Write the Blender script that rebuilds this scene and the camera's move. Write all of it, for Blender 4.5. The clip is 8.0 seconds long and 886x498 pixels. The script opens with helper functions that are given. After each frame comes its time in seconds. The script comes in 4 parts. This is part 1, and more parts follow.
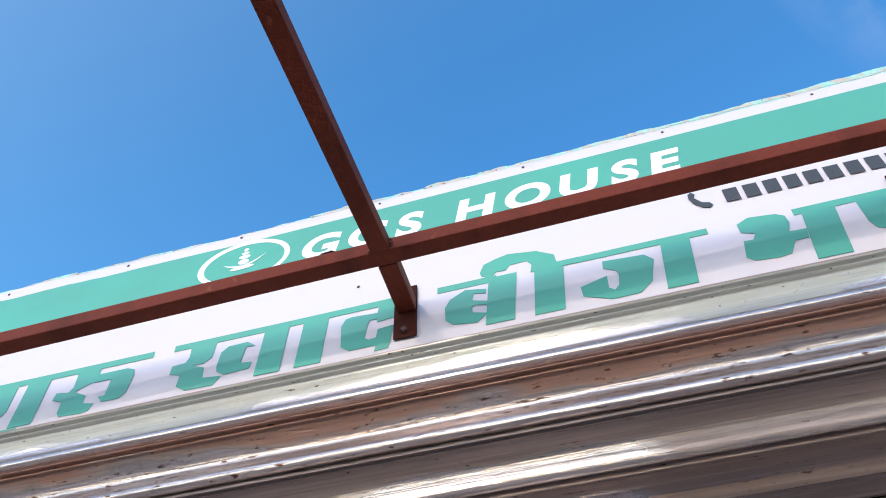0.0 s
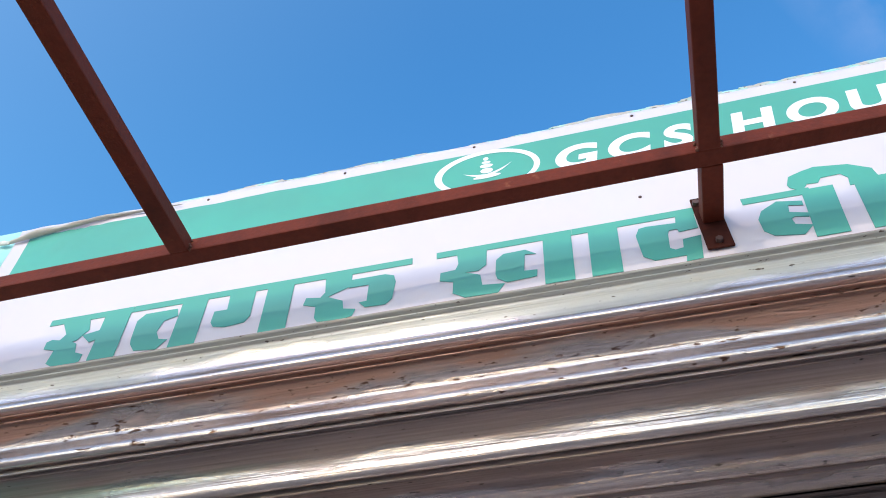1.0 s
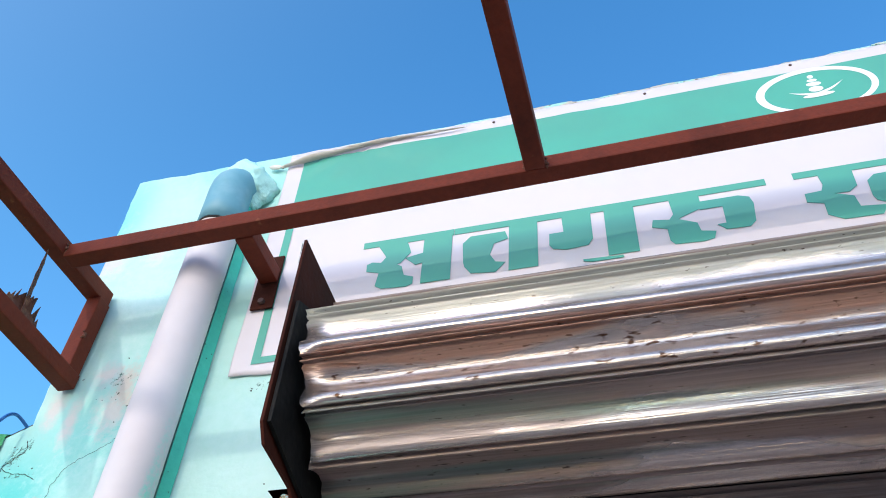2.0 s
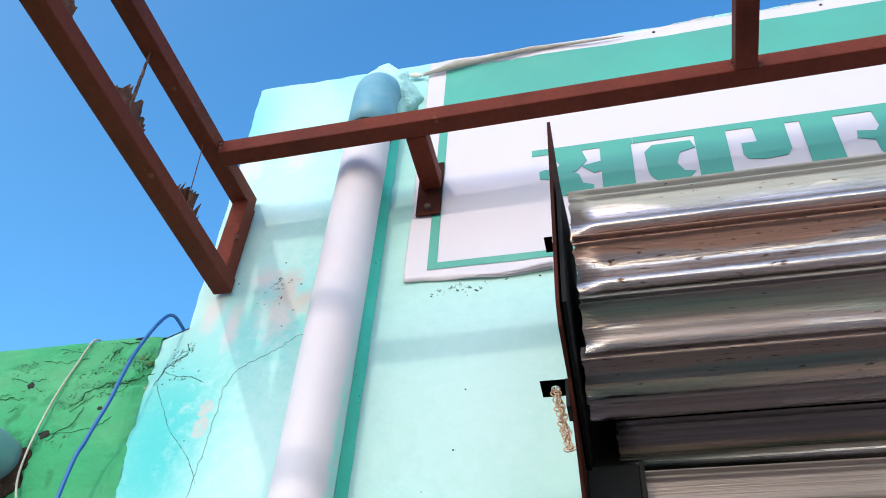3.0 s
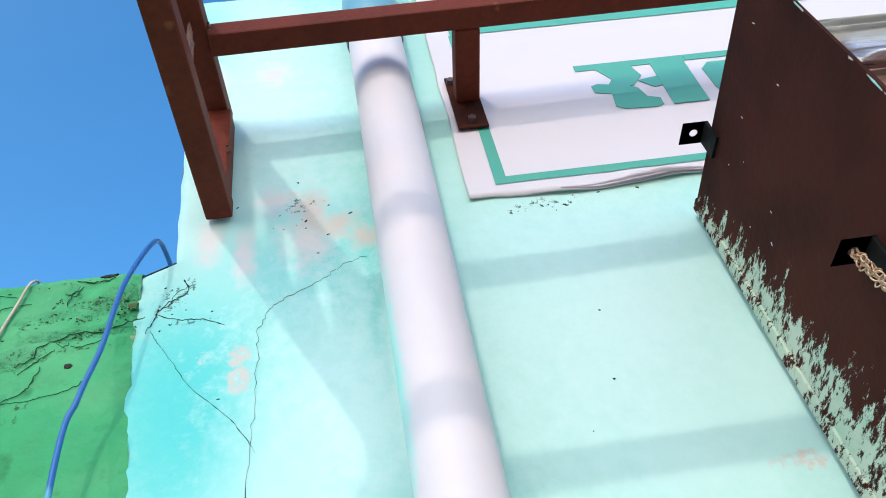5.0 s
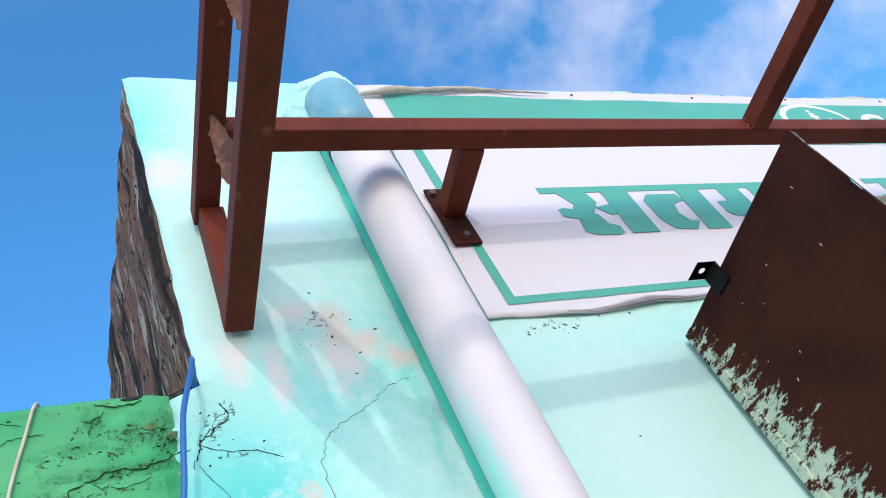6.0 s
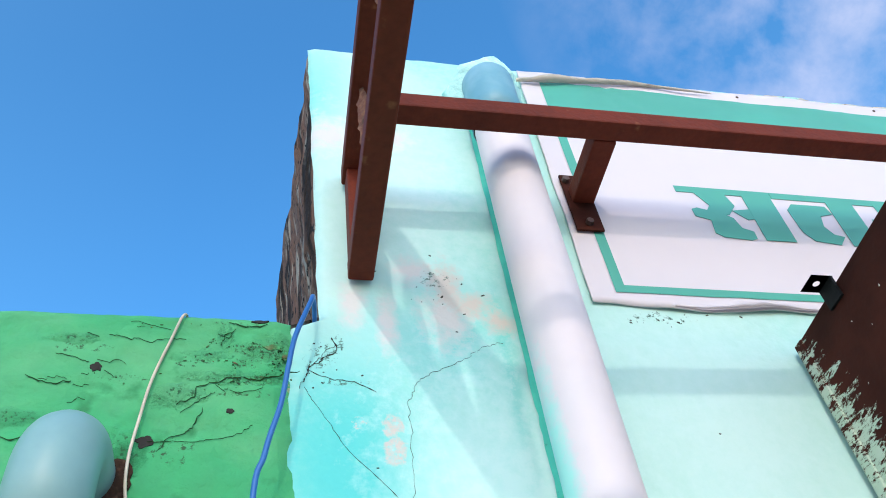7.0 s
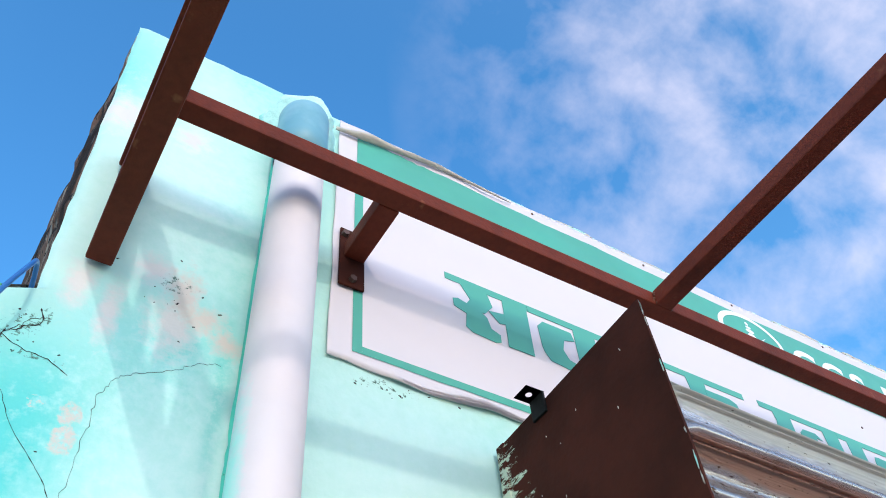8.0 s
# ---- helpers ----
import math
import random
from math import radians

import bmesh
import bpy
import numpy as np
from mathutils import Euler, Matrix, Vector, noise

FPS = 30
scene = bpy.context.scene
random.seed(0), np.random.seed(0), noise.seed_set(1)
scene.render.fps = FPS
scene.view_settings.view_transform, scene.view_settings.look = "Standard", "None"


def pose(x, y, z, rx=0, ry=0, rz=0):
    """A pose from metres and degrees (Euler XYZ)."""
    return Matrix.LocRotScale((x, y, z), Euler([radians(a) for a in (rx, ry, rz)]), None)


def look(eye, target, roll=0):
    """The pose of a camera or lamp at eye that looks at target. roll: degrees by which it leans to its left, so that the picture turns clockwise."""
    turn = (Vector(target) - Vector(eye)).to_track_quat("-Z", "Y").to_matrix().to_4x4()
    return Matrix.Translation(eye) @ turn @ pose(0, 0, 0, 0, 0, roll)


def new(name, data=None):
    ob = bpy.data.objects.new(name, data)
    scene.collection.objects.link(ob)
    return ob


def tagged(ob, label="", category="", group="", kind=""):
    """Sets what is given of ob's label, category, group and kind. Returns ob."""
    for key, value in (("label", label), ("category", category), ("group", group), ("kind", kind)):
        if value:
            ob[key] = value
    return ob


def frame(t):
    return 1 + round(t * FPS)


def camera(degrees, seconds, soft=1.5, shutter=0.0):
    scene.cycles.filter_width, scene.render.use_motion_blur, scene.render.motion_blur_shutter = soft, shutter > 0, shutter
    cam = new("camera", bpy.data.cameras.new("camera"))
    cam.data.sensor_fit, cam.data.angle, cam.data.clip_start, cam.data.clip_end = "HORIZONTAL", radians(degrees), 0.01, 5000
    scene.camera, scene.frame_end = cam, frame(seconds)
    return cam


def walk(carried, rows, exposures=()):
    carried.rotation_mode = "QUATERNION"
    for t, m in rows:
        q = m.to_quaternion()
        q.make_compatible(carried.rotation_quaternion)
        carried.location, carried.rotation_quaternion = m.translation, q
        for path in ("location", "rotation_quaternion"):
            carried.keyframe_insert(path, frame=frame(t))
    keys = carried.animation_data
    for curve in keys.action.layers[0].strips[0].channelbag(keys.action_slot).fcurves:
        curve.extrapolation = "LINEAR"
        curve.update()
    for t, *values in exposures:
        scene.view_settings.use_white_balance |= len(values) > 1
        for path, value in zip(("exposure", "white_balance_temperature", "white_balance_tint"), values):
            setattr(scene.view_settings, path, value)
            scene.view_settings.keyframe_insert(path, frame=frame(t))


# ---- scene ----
cam = camera(56.1, 8.0, soft=1.0)
PATH = [
    (0, (2.37, -1.367, 1.492), (2.06, -0.16, 3.056), -1.4),
    (0.3, (2.21, -1.327, 1.48), (1.901, -0.112, 3.038), 0.3),
    (0.5, (2.068, -1.346, 1.501), (1.757, -0.105, 3.038), 0.5),
    (0.8, (1.754, -1.384, 1.55), (1.48, -0.099, 3.058), -1.0),
    (1, (1.581, -1.306, 1.527), (1.297, -0.049, 3.056), -0.1),
    (1.2, (1.439, -1.285, 1.524), (1.113, -0.015, 3.035), 1.2),
    (1.5, (1.209, -1.312, 1.534), (0.853, -0.019, 3.018), 2.2),
    (1.7, (1.053, -1.363, 1.538), (0.678, -0.059, 3.007), 2.7),
    (2.8, (0.448, -1.313, 1.516), (0.048, 0.057, 2.917), 4.1),
    (3, (0.387, -1.299, 1.508), (-0.005, 0.091, 2.891), 4.4),
    (3.5, (0.277, -1.306, 1.521), (-0.095, 0.123, 2.871), 4.2),
    (4, (0.13, -1.265, 1.505), (-0.137, 0.198, 2.842), 0.9),
    (4.2, (0.041, -1.207, 1.508), (-0.146, 0.252, 2.863), -1.4),
    (5.3, (-0.405, -0.903, 1.67), (0.037, 0.413, 3.11), -20.3),
    (5.5, (-0.529, -0.902, 1.718), (0.116, 0.362, 3.128), -25.7),
    (5.8, (-0.685, -0.916, 1.778), (0.126, 0.276, 3.164), -29.4),
    (6, (-0.747, -0.943, 1.797), (0.097, 0.229, 3.18), -29.9),
    (6.5, (-0.769, -0.993, 1.76), (-0.066, 0.225, 3.182), -23.1),
    (7, (-0.649, -1.028, 1.666), (-0.249, 0.265, 3.138), -9.5),
    (7.2, (-0.630, -1.046, 1.646), (-0.166, 0.238, 3.120), -8.5),
    (7.5, (-0.552, -1.061, 1.639), (-0.032, 0.181, 3.134), -5.7),
    (7.6, (-0.557, -1.060, 1.642), (0.028, 0.139, 3.148), -6.0),
    (7.8, (-0.550, -1.063, 1.633), (0.112, 0.068, 3.153), -6.1),
    (8, (-0.542, -1.065, 1.622), (0.224, -0.02, 3.158), -6.2),
]
walk(cam, [(t, look(eye, target, roll)) for t, eye, target, roll in PATH])

# ---- world and sun ----
SUN_WAY = Vector((0.215, 1.0, -0.416)).normalized()
world = bpy.data.worlds.new("sky")
scene.world = world
world.use_nodes = True
wn, wl = world.node_tree.nodes, world.node_tree.links
wn.clear()
sky = wn.new("ShaderNodeTexSky")
sky.sky_type, sky.sun_disc = "NISHITA", False
sky.sun_elevation, sky.sun_rotation = radians(22.1), radians(180 + 12.1)
sky.air_density, sky.dust_density, sky.ozone_density = 1.0, 0.3, 2.5
co = wn.new("ShaderNodeTexCoord")
spot = wn.new("ShaderNodeVectorMath"); spot.operation = "DOT_PRODUCT"
spot.inputs[1].default_value = (0.66, 0.08, 0.747)
area = wn.new("ShaderNodeMapRange")
area.inputs["From Min"].default_value, area.inputs["From Max"].default_value = 0.85, 0.985
area.inputs["To Max"].default_value = 0.66
puff = wn.new("ShaderNodeTexNoise")
puff.inputs["Scale"].default_value, puff.inputs["Detail"].default_value = 9.0, 7.0
puff.inputs["Roughness"].default_value = 0.56
puff.inputs["Distortion"].default_value = 0.12
pr = wn.new("ShaderNodeMapRange")
pr.inputs["From Min"].default_value, pr.inputs["From Max"].default_value = 0.38, 0.74
mul = wn.new("ShaderNodeMath"); mul.operation = "MULTIPLY"
mix = wn.new("ShaderNodeMix"); mix.data_type = "RGBA"
mix.inputs[7].default_value = (4.7, 4.4, 5.1, 1)
deep = wn.new("ShaderNodeMix"); deep.data_type, deep.blend_type = "RGBA", "MULTIPLY"
deep.inputs[0].default_value = 1.0
# deep blue away from the sun, pale haze towards it
side = wn.new("ShaderNodeVectorMath"); side.operation = "DOT_PRODUCT"
side.inputs[1].default_value = -SUN_WAY
haze = wn.new("ShaderNodeMapRange")
haze.inputs["From Min"].default_value, haze.inputs["From Max"].default_value = -0.10, 0.75
haze.interpolation_type = "SMOOTHSTEP"
hue = wn.new("ShaderNodeMix"); hue.data_type = "RGBA"
hue.inputs[6].default_value, hue.inputs[7].default_value = (0.56, 1.31, 1.76, 1), (2.22, 2.05, 1.86, 1)
# a slightly lighter blue towards both sides
west, turn, blue = wn.new("ShaderNodeSeparateXYZ"), wn.new("ShaderNodeMapRange"), wn.new("ShaderNodeMix")
blue.data_type = "RGBA"
blue.inputs[6].default_value, blue.inputs[7].default_value = (0.57, 1.31, 1.67, 1), (0.78, 1.48, 1.72, 1)
turn.inputs["From Min"].default_value, turn.inputs["From Max"].default_value = 0.22, 0.72
gap = wn.new("ShaderNodeMath"); gap.operation = "SUBTRACT"
gap.inputs[1].default_value = 0.12
size = wn.new("ShaderNodeMath"); size.operation = "ABSOLUTE"
wl.new(co.outputs["Generated"], west.inputs[0]); wl.new(west.outputs["X"], gap.inputs[0]); wl.new(gap.outputs[0], size.inputs[0]); wl.new(size.outputs[0], turn.inputs["Value"])
wl.new(turn.outputs[0], blue.inputs[0]); wl.new(blue.outputs[2], hue.inputs[6])
wl.new(co.outputs["Generated"], side.inputs[0]); wl.new(side.outputs["Value"], haze.inputs["Value"])
wl.new(haze.outputs[0], hue.inputs[0]); wl.new(hue.outputs[2], deep.inputs[7])
bg, wo = wn.new("ShaderNodeBackground"), wn.new("ShaderNodeOutputWorld")
bg.inputs["Strength"].default_value = 0.15
wl.new(co.outputs["Generated"], spot.inputs[0]); wl.new(spot.outputs["Value"], area.inputs["Value"])
wl.new(co.outputs["Generated"], puff.inputs["Vector"]); wl.new(puff.outputs["Fac"], pr.inputs["Value"])
wl.new(area.outputs[0], mul.inputs[0]); wl.new(pr.outputs[0], mul.inputs[1])
wl.new(mul.outputs[0], mix.inputs[0]); wl.new(sky.outputs[0], deep.inputs[6]); wl.new(deep.outputs[2], mix.inputs[6])
wl.new(mix.outputs[2], bg.inputs["Color"]); wl.new(bg.outputs[0], wo.inputs[0])

sun = new("sun", bpy.data.lights.new("sun", "SUN"))
sun.data.energy, sun.data.angle, sun.data.color = 0.62, radians(0.65), (1.0, 0.88, 0.77)
sun.matrix_world = look(-SUN_WAY * 20, (0, 0, 0))
scene.view_settings.exposure = 0.66


# ---- materials ----
def material(name, base, rough=0.6, metal=0.0, spots=(), grain=0.12, grain_scale=60.0, bump=0.2, bump_scale=80.0, stretch=(1, 1, 1), vary=0.0, spec=0.5, depth=0.004, lean=0.0):
    """A surface with fine grain and stains. spots: (colour, scale, from, to, stretch) layers of noise over the base."""
    m = bpy.data.materials.new(name)
    m.use_nodes = True
    n, l = m.node_tree.nodes, m.node_tree.links
    b = n["Principled BSDF"]
    tc = n.new("ShaderNodeTexCoord")

    def noised(scale, st, detail=6.0, seed=0.0):
        mp = n.new("ShaderNodeMapping")
        mp.inputs["Scale"].default_value, mp.inputs["Location"].default_value = st, (seed, seed * 1.7, seed * 0.6)
        t = n.new("ShaderNodeTexNoise")
        t.inputs["Scale"].default_value, t.inputs["Detail"].default_value = scale, detail
        l.new(tc.outputs["Object"], mp.inputs["Vector"]); l.new(mp.outputs[0], t.inputs["Vector"])
        return t

    col = n.new("ShaderNodeRGB"); col.outputs[0].default_value = (*base, 1)
    last = col.outputs[0]
    info = n.new("ShaderNodeObjectInfo")
    for k, (c, scale, lo, hi, st) in enumerate(spots):
        t = noised(scale, st, 8.0, 3.1 * (k + 1))
        fac = t.outputs["Fac"]
        if vary:
            ad = n.new("ShaderNodeMath"); ad.operation = "MULTIPLY_ADD"
            ad.inputs[1].default_value, ad.inputs[2].default_value = vary, -vary / 2
            l.new(info.outputs["Random"], ad.inputs[0])
            sm = n.new("ShaderNodeMath"); sm.operation = "ADD"
            l.new(fac, sm.inputs[0]); l.new(ad.outputs[0], sm.inputs[1])
            fac = sm.outputs[0]
        # lean gathers the first spot layer towards higher z
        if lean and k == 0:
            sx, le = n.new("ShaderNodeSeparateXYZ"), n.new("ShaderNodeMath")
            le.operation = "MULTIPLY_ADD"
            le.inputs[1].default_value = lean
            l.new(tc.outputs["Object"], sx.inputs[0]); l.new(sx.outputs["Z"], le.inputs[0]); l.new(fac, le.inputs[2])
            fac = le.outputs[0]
        r = n.new("ShaderNodeMapRange")
        r.inputs["From Min"].default_value, r.inputs["From Max"].default_value = lo, hi
        l.new(fac, r.inputs["Value"])
        x = n.new("ShaderNodeMix"); x.data_type = "RGBA"
        x.inputs[7].default_value = (*c, 1)
        l.new(r.outputs[0], x.inputs[0]); l.new(last, x.inputs[6])
        last = x.outputs[2]
        if metal and k == 0:
            mr = n.new("ShaderNodeMapRange")
            mr.inputs["To Min"].default_value, mr.inputs["To Max"].default_value = metal, 0.15
            l.new(r.outputs[0], mr.inputs["Value"]); l.new(mr.outputs[0], b.inputs["Metallic"])
    g = noised(grain_scale, stretch, 5.0, 0.7)
    gr = n.new("ShaderNodeMapRange")
    gr.inputs["To Min"].default_value, gr.inputs["To Max"].default_value = 1 - grain, 1 + grain
    l.new(g.outputs["Fac"], gr.inputs["Value"])
    gm = n.new("ShaderNodeMix"); gm.data_type, gm.blend_type = "RGBA", "MULTIPLY"
    gm.inputs[0].default_value = 1.0
    cx = n.new("ShaderNodeCombineColor")
    for i in range(3):
        l.new(gr.outputs[0], cx.inputs[i])
    l.new(last, gm.inputs[6]); l.new(cx.outputs[0], gm.inputs[7])
    l.new(gm.outputs[2], b.inputs["Base Color"])
    rr = n.new("ShaderNodeMapRange")
    rr.inputs["To Min"].default_value, rr.inputs["To Max"].default_value = max(0.02, rough - 0.12), min(1, rough + 0.12)
    l.new(g.outputs["Fac"], rr.inputs["Value"]); l.new(rr.outputs[0], b.inputs["Roughness"])
    if not (metal and spots):
        b.inputs["Metallic"].default_value = metal
    b.inputs["Specular IOR Level"].default_value = spec
    bt = noised(bump_scale, stretch, 6.0, 9.3)
    bp = n.new("ShaderNodeBump")
    bp.inputs["Strength"].default_value, bp.inputs["Distance"].default_value = bump, depth
    l.new(bt.outputs["Fac"], bp.inputs["Height"]); l.new(bp.outputs[0], b.inputs["Normal"])
    return m


ONE = (1, 1, 1)
M_MINT = material("mint_plaster", (0.425, 0.68, 0.62), 0.78, spec=0.3, spots=[((0.24, 0.63, 0.575), 2.2, 0.50, 0.78, (1, 1, 0.45)), ((0.53, 0.745, 0.69), 5.0, 0.52, 0.75, ONE)], grain=0.05, grain_scale=14, bump=0.35, bump_scale=45)


def stains(mat, marks):
    """Worn marks with soft, ragged borders: (x, z, half width, half height, colour, raggedness, softness)."""
    n, l = mat.node_tree.nodes, mat.node_tree.links
    b = n["Principled BSDF"]
    last = b.inputs["Base Color"].links[0].from_socket
    tc = n.new("ShaderNodeTexCoord")
    ns = n.new("ShaderNodeTexNoise")
    ns.inputs["Scale"].default_value, ns.inputs["Detail"].default_value, ns.inputs["Roughness"].default_value = 34.0, 10.0, 0.7
    l.new(tc.outputs["Object"], ns.inputs["Vector"])
    sp = n.new("ShaderNodeTexNoise")
    sp.inputs["Scale"].default_value, sp.inputs["Detail"].default_value, sp.inputs["Roughness"].default_value = 95.0, 6.0, 0.7
    l.new(tc.outputs["Object"], sp.inputs["Vector"])
    for x, z, rx, rz, colour, rag, soft in marks:
        rag *= 2.6
        mp = n.new("ShaderNodeMapping")
        mp.inputs["Location"].default_value = (-x / rx, 0, -z / rz)
        mp.inputs["Scale"].default_value = (1 / rx, 0, 1 / rz)
        ln = n.new("ShaderNodeVectorMath"); ln.operation = "LENGTH"
        ad = n.new("ShaderNodeMath"); ad.operation = "MULTIPLY_ADD"
        ad.inputs[1].default_value = rag
        mr = n.new("ShaderNodeMapRange")
        mr.inputs["From Min"].default_value, mr.inputs["From Max"].default_value = 1 + rag / 2 + soft, 1 + rag / 2 - soft
        mx = n.new("ShaderNodeMix"); mx.data_type = "RGBA"
        mx.inputs[7].default_value = (*colour, 1)
        l.new(tc.outputs["Object"], mp.inputs["Vector"]); l.new(mp.outputs[0], ln.inputs[0])
        l.new(ns.outputs["Fac"], ad.inputs[0]); l.new(ln.outputs["Value"], ad.inputs[2])
        sr = n.new("ShaderNodeMapRange")
        sr.inputs["From Min"].default_value, sr.inputs["From Max"].default_value = (0.53, 0.60) if soft < 0.15 else (0.36, 0.56) if soft < 0.6 else (0.0, 0.01)
        sm = n.new("ShaderNodeMath"); sm.operation = "MULTIPLY"
        l.new(sp.outputs["Fac"], sr.inputs["Value"]); l.new(sr.outputs[0], sm.inputs[1])
        l.new(ad.outputs[0], mr.inputs["Value"]); l.new(mr.outputs[0], sm.inputs[0]); l.new(sm.outputs[0], mx.inputs[0]); l.new(last, mx.inputs[6])
        last = mx.outputs[2]
    l.new(last, b.inputs["Base Color"])


TEAL, PINK, BEIGE, PALE = (0.15, 0.62, 0.57), (0.64, 0.62, 0.60), (0.58, 0.53, 0.48), (0.53, 0.74, 0.71)
PITTED = (0.06, 0.13, 0.10)
# the strip at x -0.25 colours in the pipe's shade over older paint
stains(M_MINT, [(-0.53, 2.36, 0.13, 0.21, TEAL, 0.6, 0.7), (-0.525, 2.34, 0.075, 0.16, (0.10, 0.56, 0.54), 0.5, 0.62), (-0.25, 2.45, 0.012, 0.22, (0.10, 0.58, 0.52), 0.5, 0.8), (-0.57, 3.35, 0.07, 0.16, TEAL, 1.2, 0.8), (-0.36, 2.62, 0.10, 0.10, TEAL, 1.4, 0.9), (-0.28, 2.28, 0.14, 0.22, PALE, 1.0, 0.8),
    (0.12, 2.40, 0.20, 0.25, PALE, 1.2, 0.9), (-0.40, 3.05, 0.16, 0.35, PALE, 1.2, 0.9), (-0.545, 3.19, 0.045, 0.060, PINK, 1.0, 0.6), (-0.40, 3.20, 0.03, 0.035, PINK, 1.0, 0.6), (-0.451, 2.64, 0.016, 0.060, PINK, 1.0, 0.6),
    (-0.51, 2.68, 0.020, 0.045, PINK, 1.0, 0.6), (-0.345, 2.66, 0.035, 0.060, PINK, 1.0, 0.6), (-0.40, 2.77, 0.03, 0.03, PINK, 1.0, 0.6), (-0.338, 2.741, 0.024, 0.045, BEIGE, 1.4, 0.62), (-0.300, 2.69, 0.035, 0.024, BEIGE, 1.4, 0.62), (-0.249, 2.646, 0.026, 0.022, BEIGE, 1.4, 0.62),
    (-0.456, 2.422, 0.015, 0.026, BEIGE, 0.9, 0.15), (-0.454, 2.378, 0.018, 0.024, BEIGE, 0.9, 0.15), (-0.508, 2.430, 0.013, 0.010, BEIGE, 1.2, 0.12), (0.27, 2.12, 0.03, 0.012, BEIGE, 2.0, 0.3), (-0.565, 2.56, 0.024, 0.030, PITTED, 1.6, 0.12), (-0.535, 2.585, 0.008, 0.022, PITTED, 1.4, 0.1), (-0.53, 2.505, 0.035, 0.006, PITTED, 1.6, 0.12), (-0.36, 2.75, 0.030, 0.016, PITTED, 2.6, 0.10), (0.07, 2.675, 0.05, 0.012, PITTED, 2.8, 0.10)])
M_GREEN = material("green_plaster", (0.040, 0.34, 0.130), 0.8, spots=[((0.10, 0.39, 0.17), 4.0, 0.48, 0.72, (1, 1, 1.6)), ((0.02, 0.21, 0.07), 16.0, 0.60, 0.70, ONE)], grain=0.14, grain_scale=30, bump=0.9, bump_scale=26, depth=0.010)
DARK_GREEN = (0.022, 0.085, 0.030)
stains(M_GREEN, [(-0.660, 2.562, 0.050, 0.010, DARK_GREEN, 1.5, 0.14), (-0.640, 2.545, 0.030, 0.014, DARK_GREEN, 1.6, 0.12), (-0.735, 2.574, 0.008, 0.022, DARK_GREEN, 1.6, 0.14), (-0.755, 2.527, 0.030, 0.012, DARK_GREEN, 2.2, 0.14), (-0.700, 2.530, 0.030, 0.008, DARK_GREEN, 2.0, 0.14),
    (-0.680, 2.497, 0.080, 0.007, DARK_GREEN, 1.8, 0.12), (-0.860, 2.495, 0.050, 0.008, DARK_GREEN, 2.2, 0.14), (-0.700, 2.470, 0.040, 0.006, DARK_GREEN, 2.2, 0.14), (-0.70, 2.612, 0.030, 0.005, DARK_GREEN, 1.8, 0.12), (-0.92, 2.55, 0.03, 0.008, DARK_GREEN, 2.4, 0.12), (-0.78, 2.37, 0.03, 0.02, DARK_GREEN, 2.0, 0.14), (-0.611, 2.49, 0.006, 0.03, (0.45, 0.36, 0.24), 1.6, 0.14)])


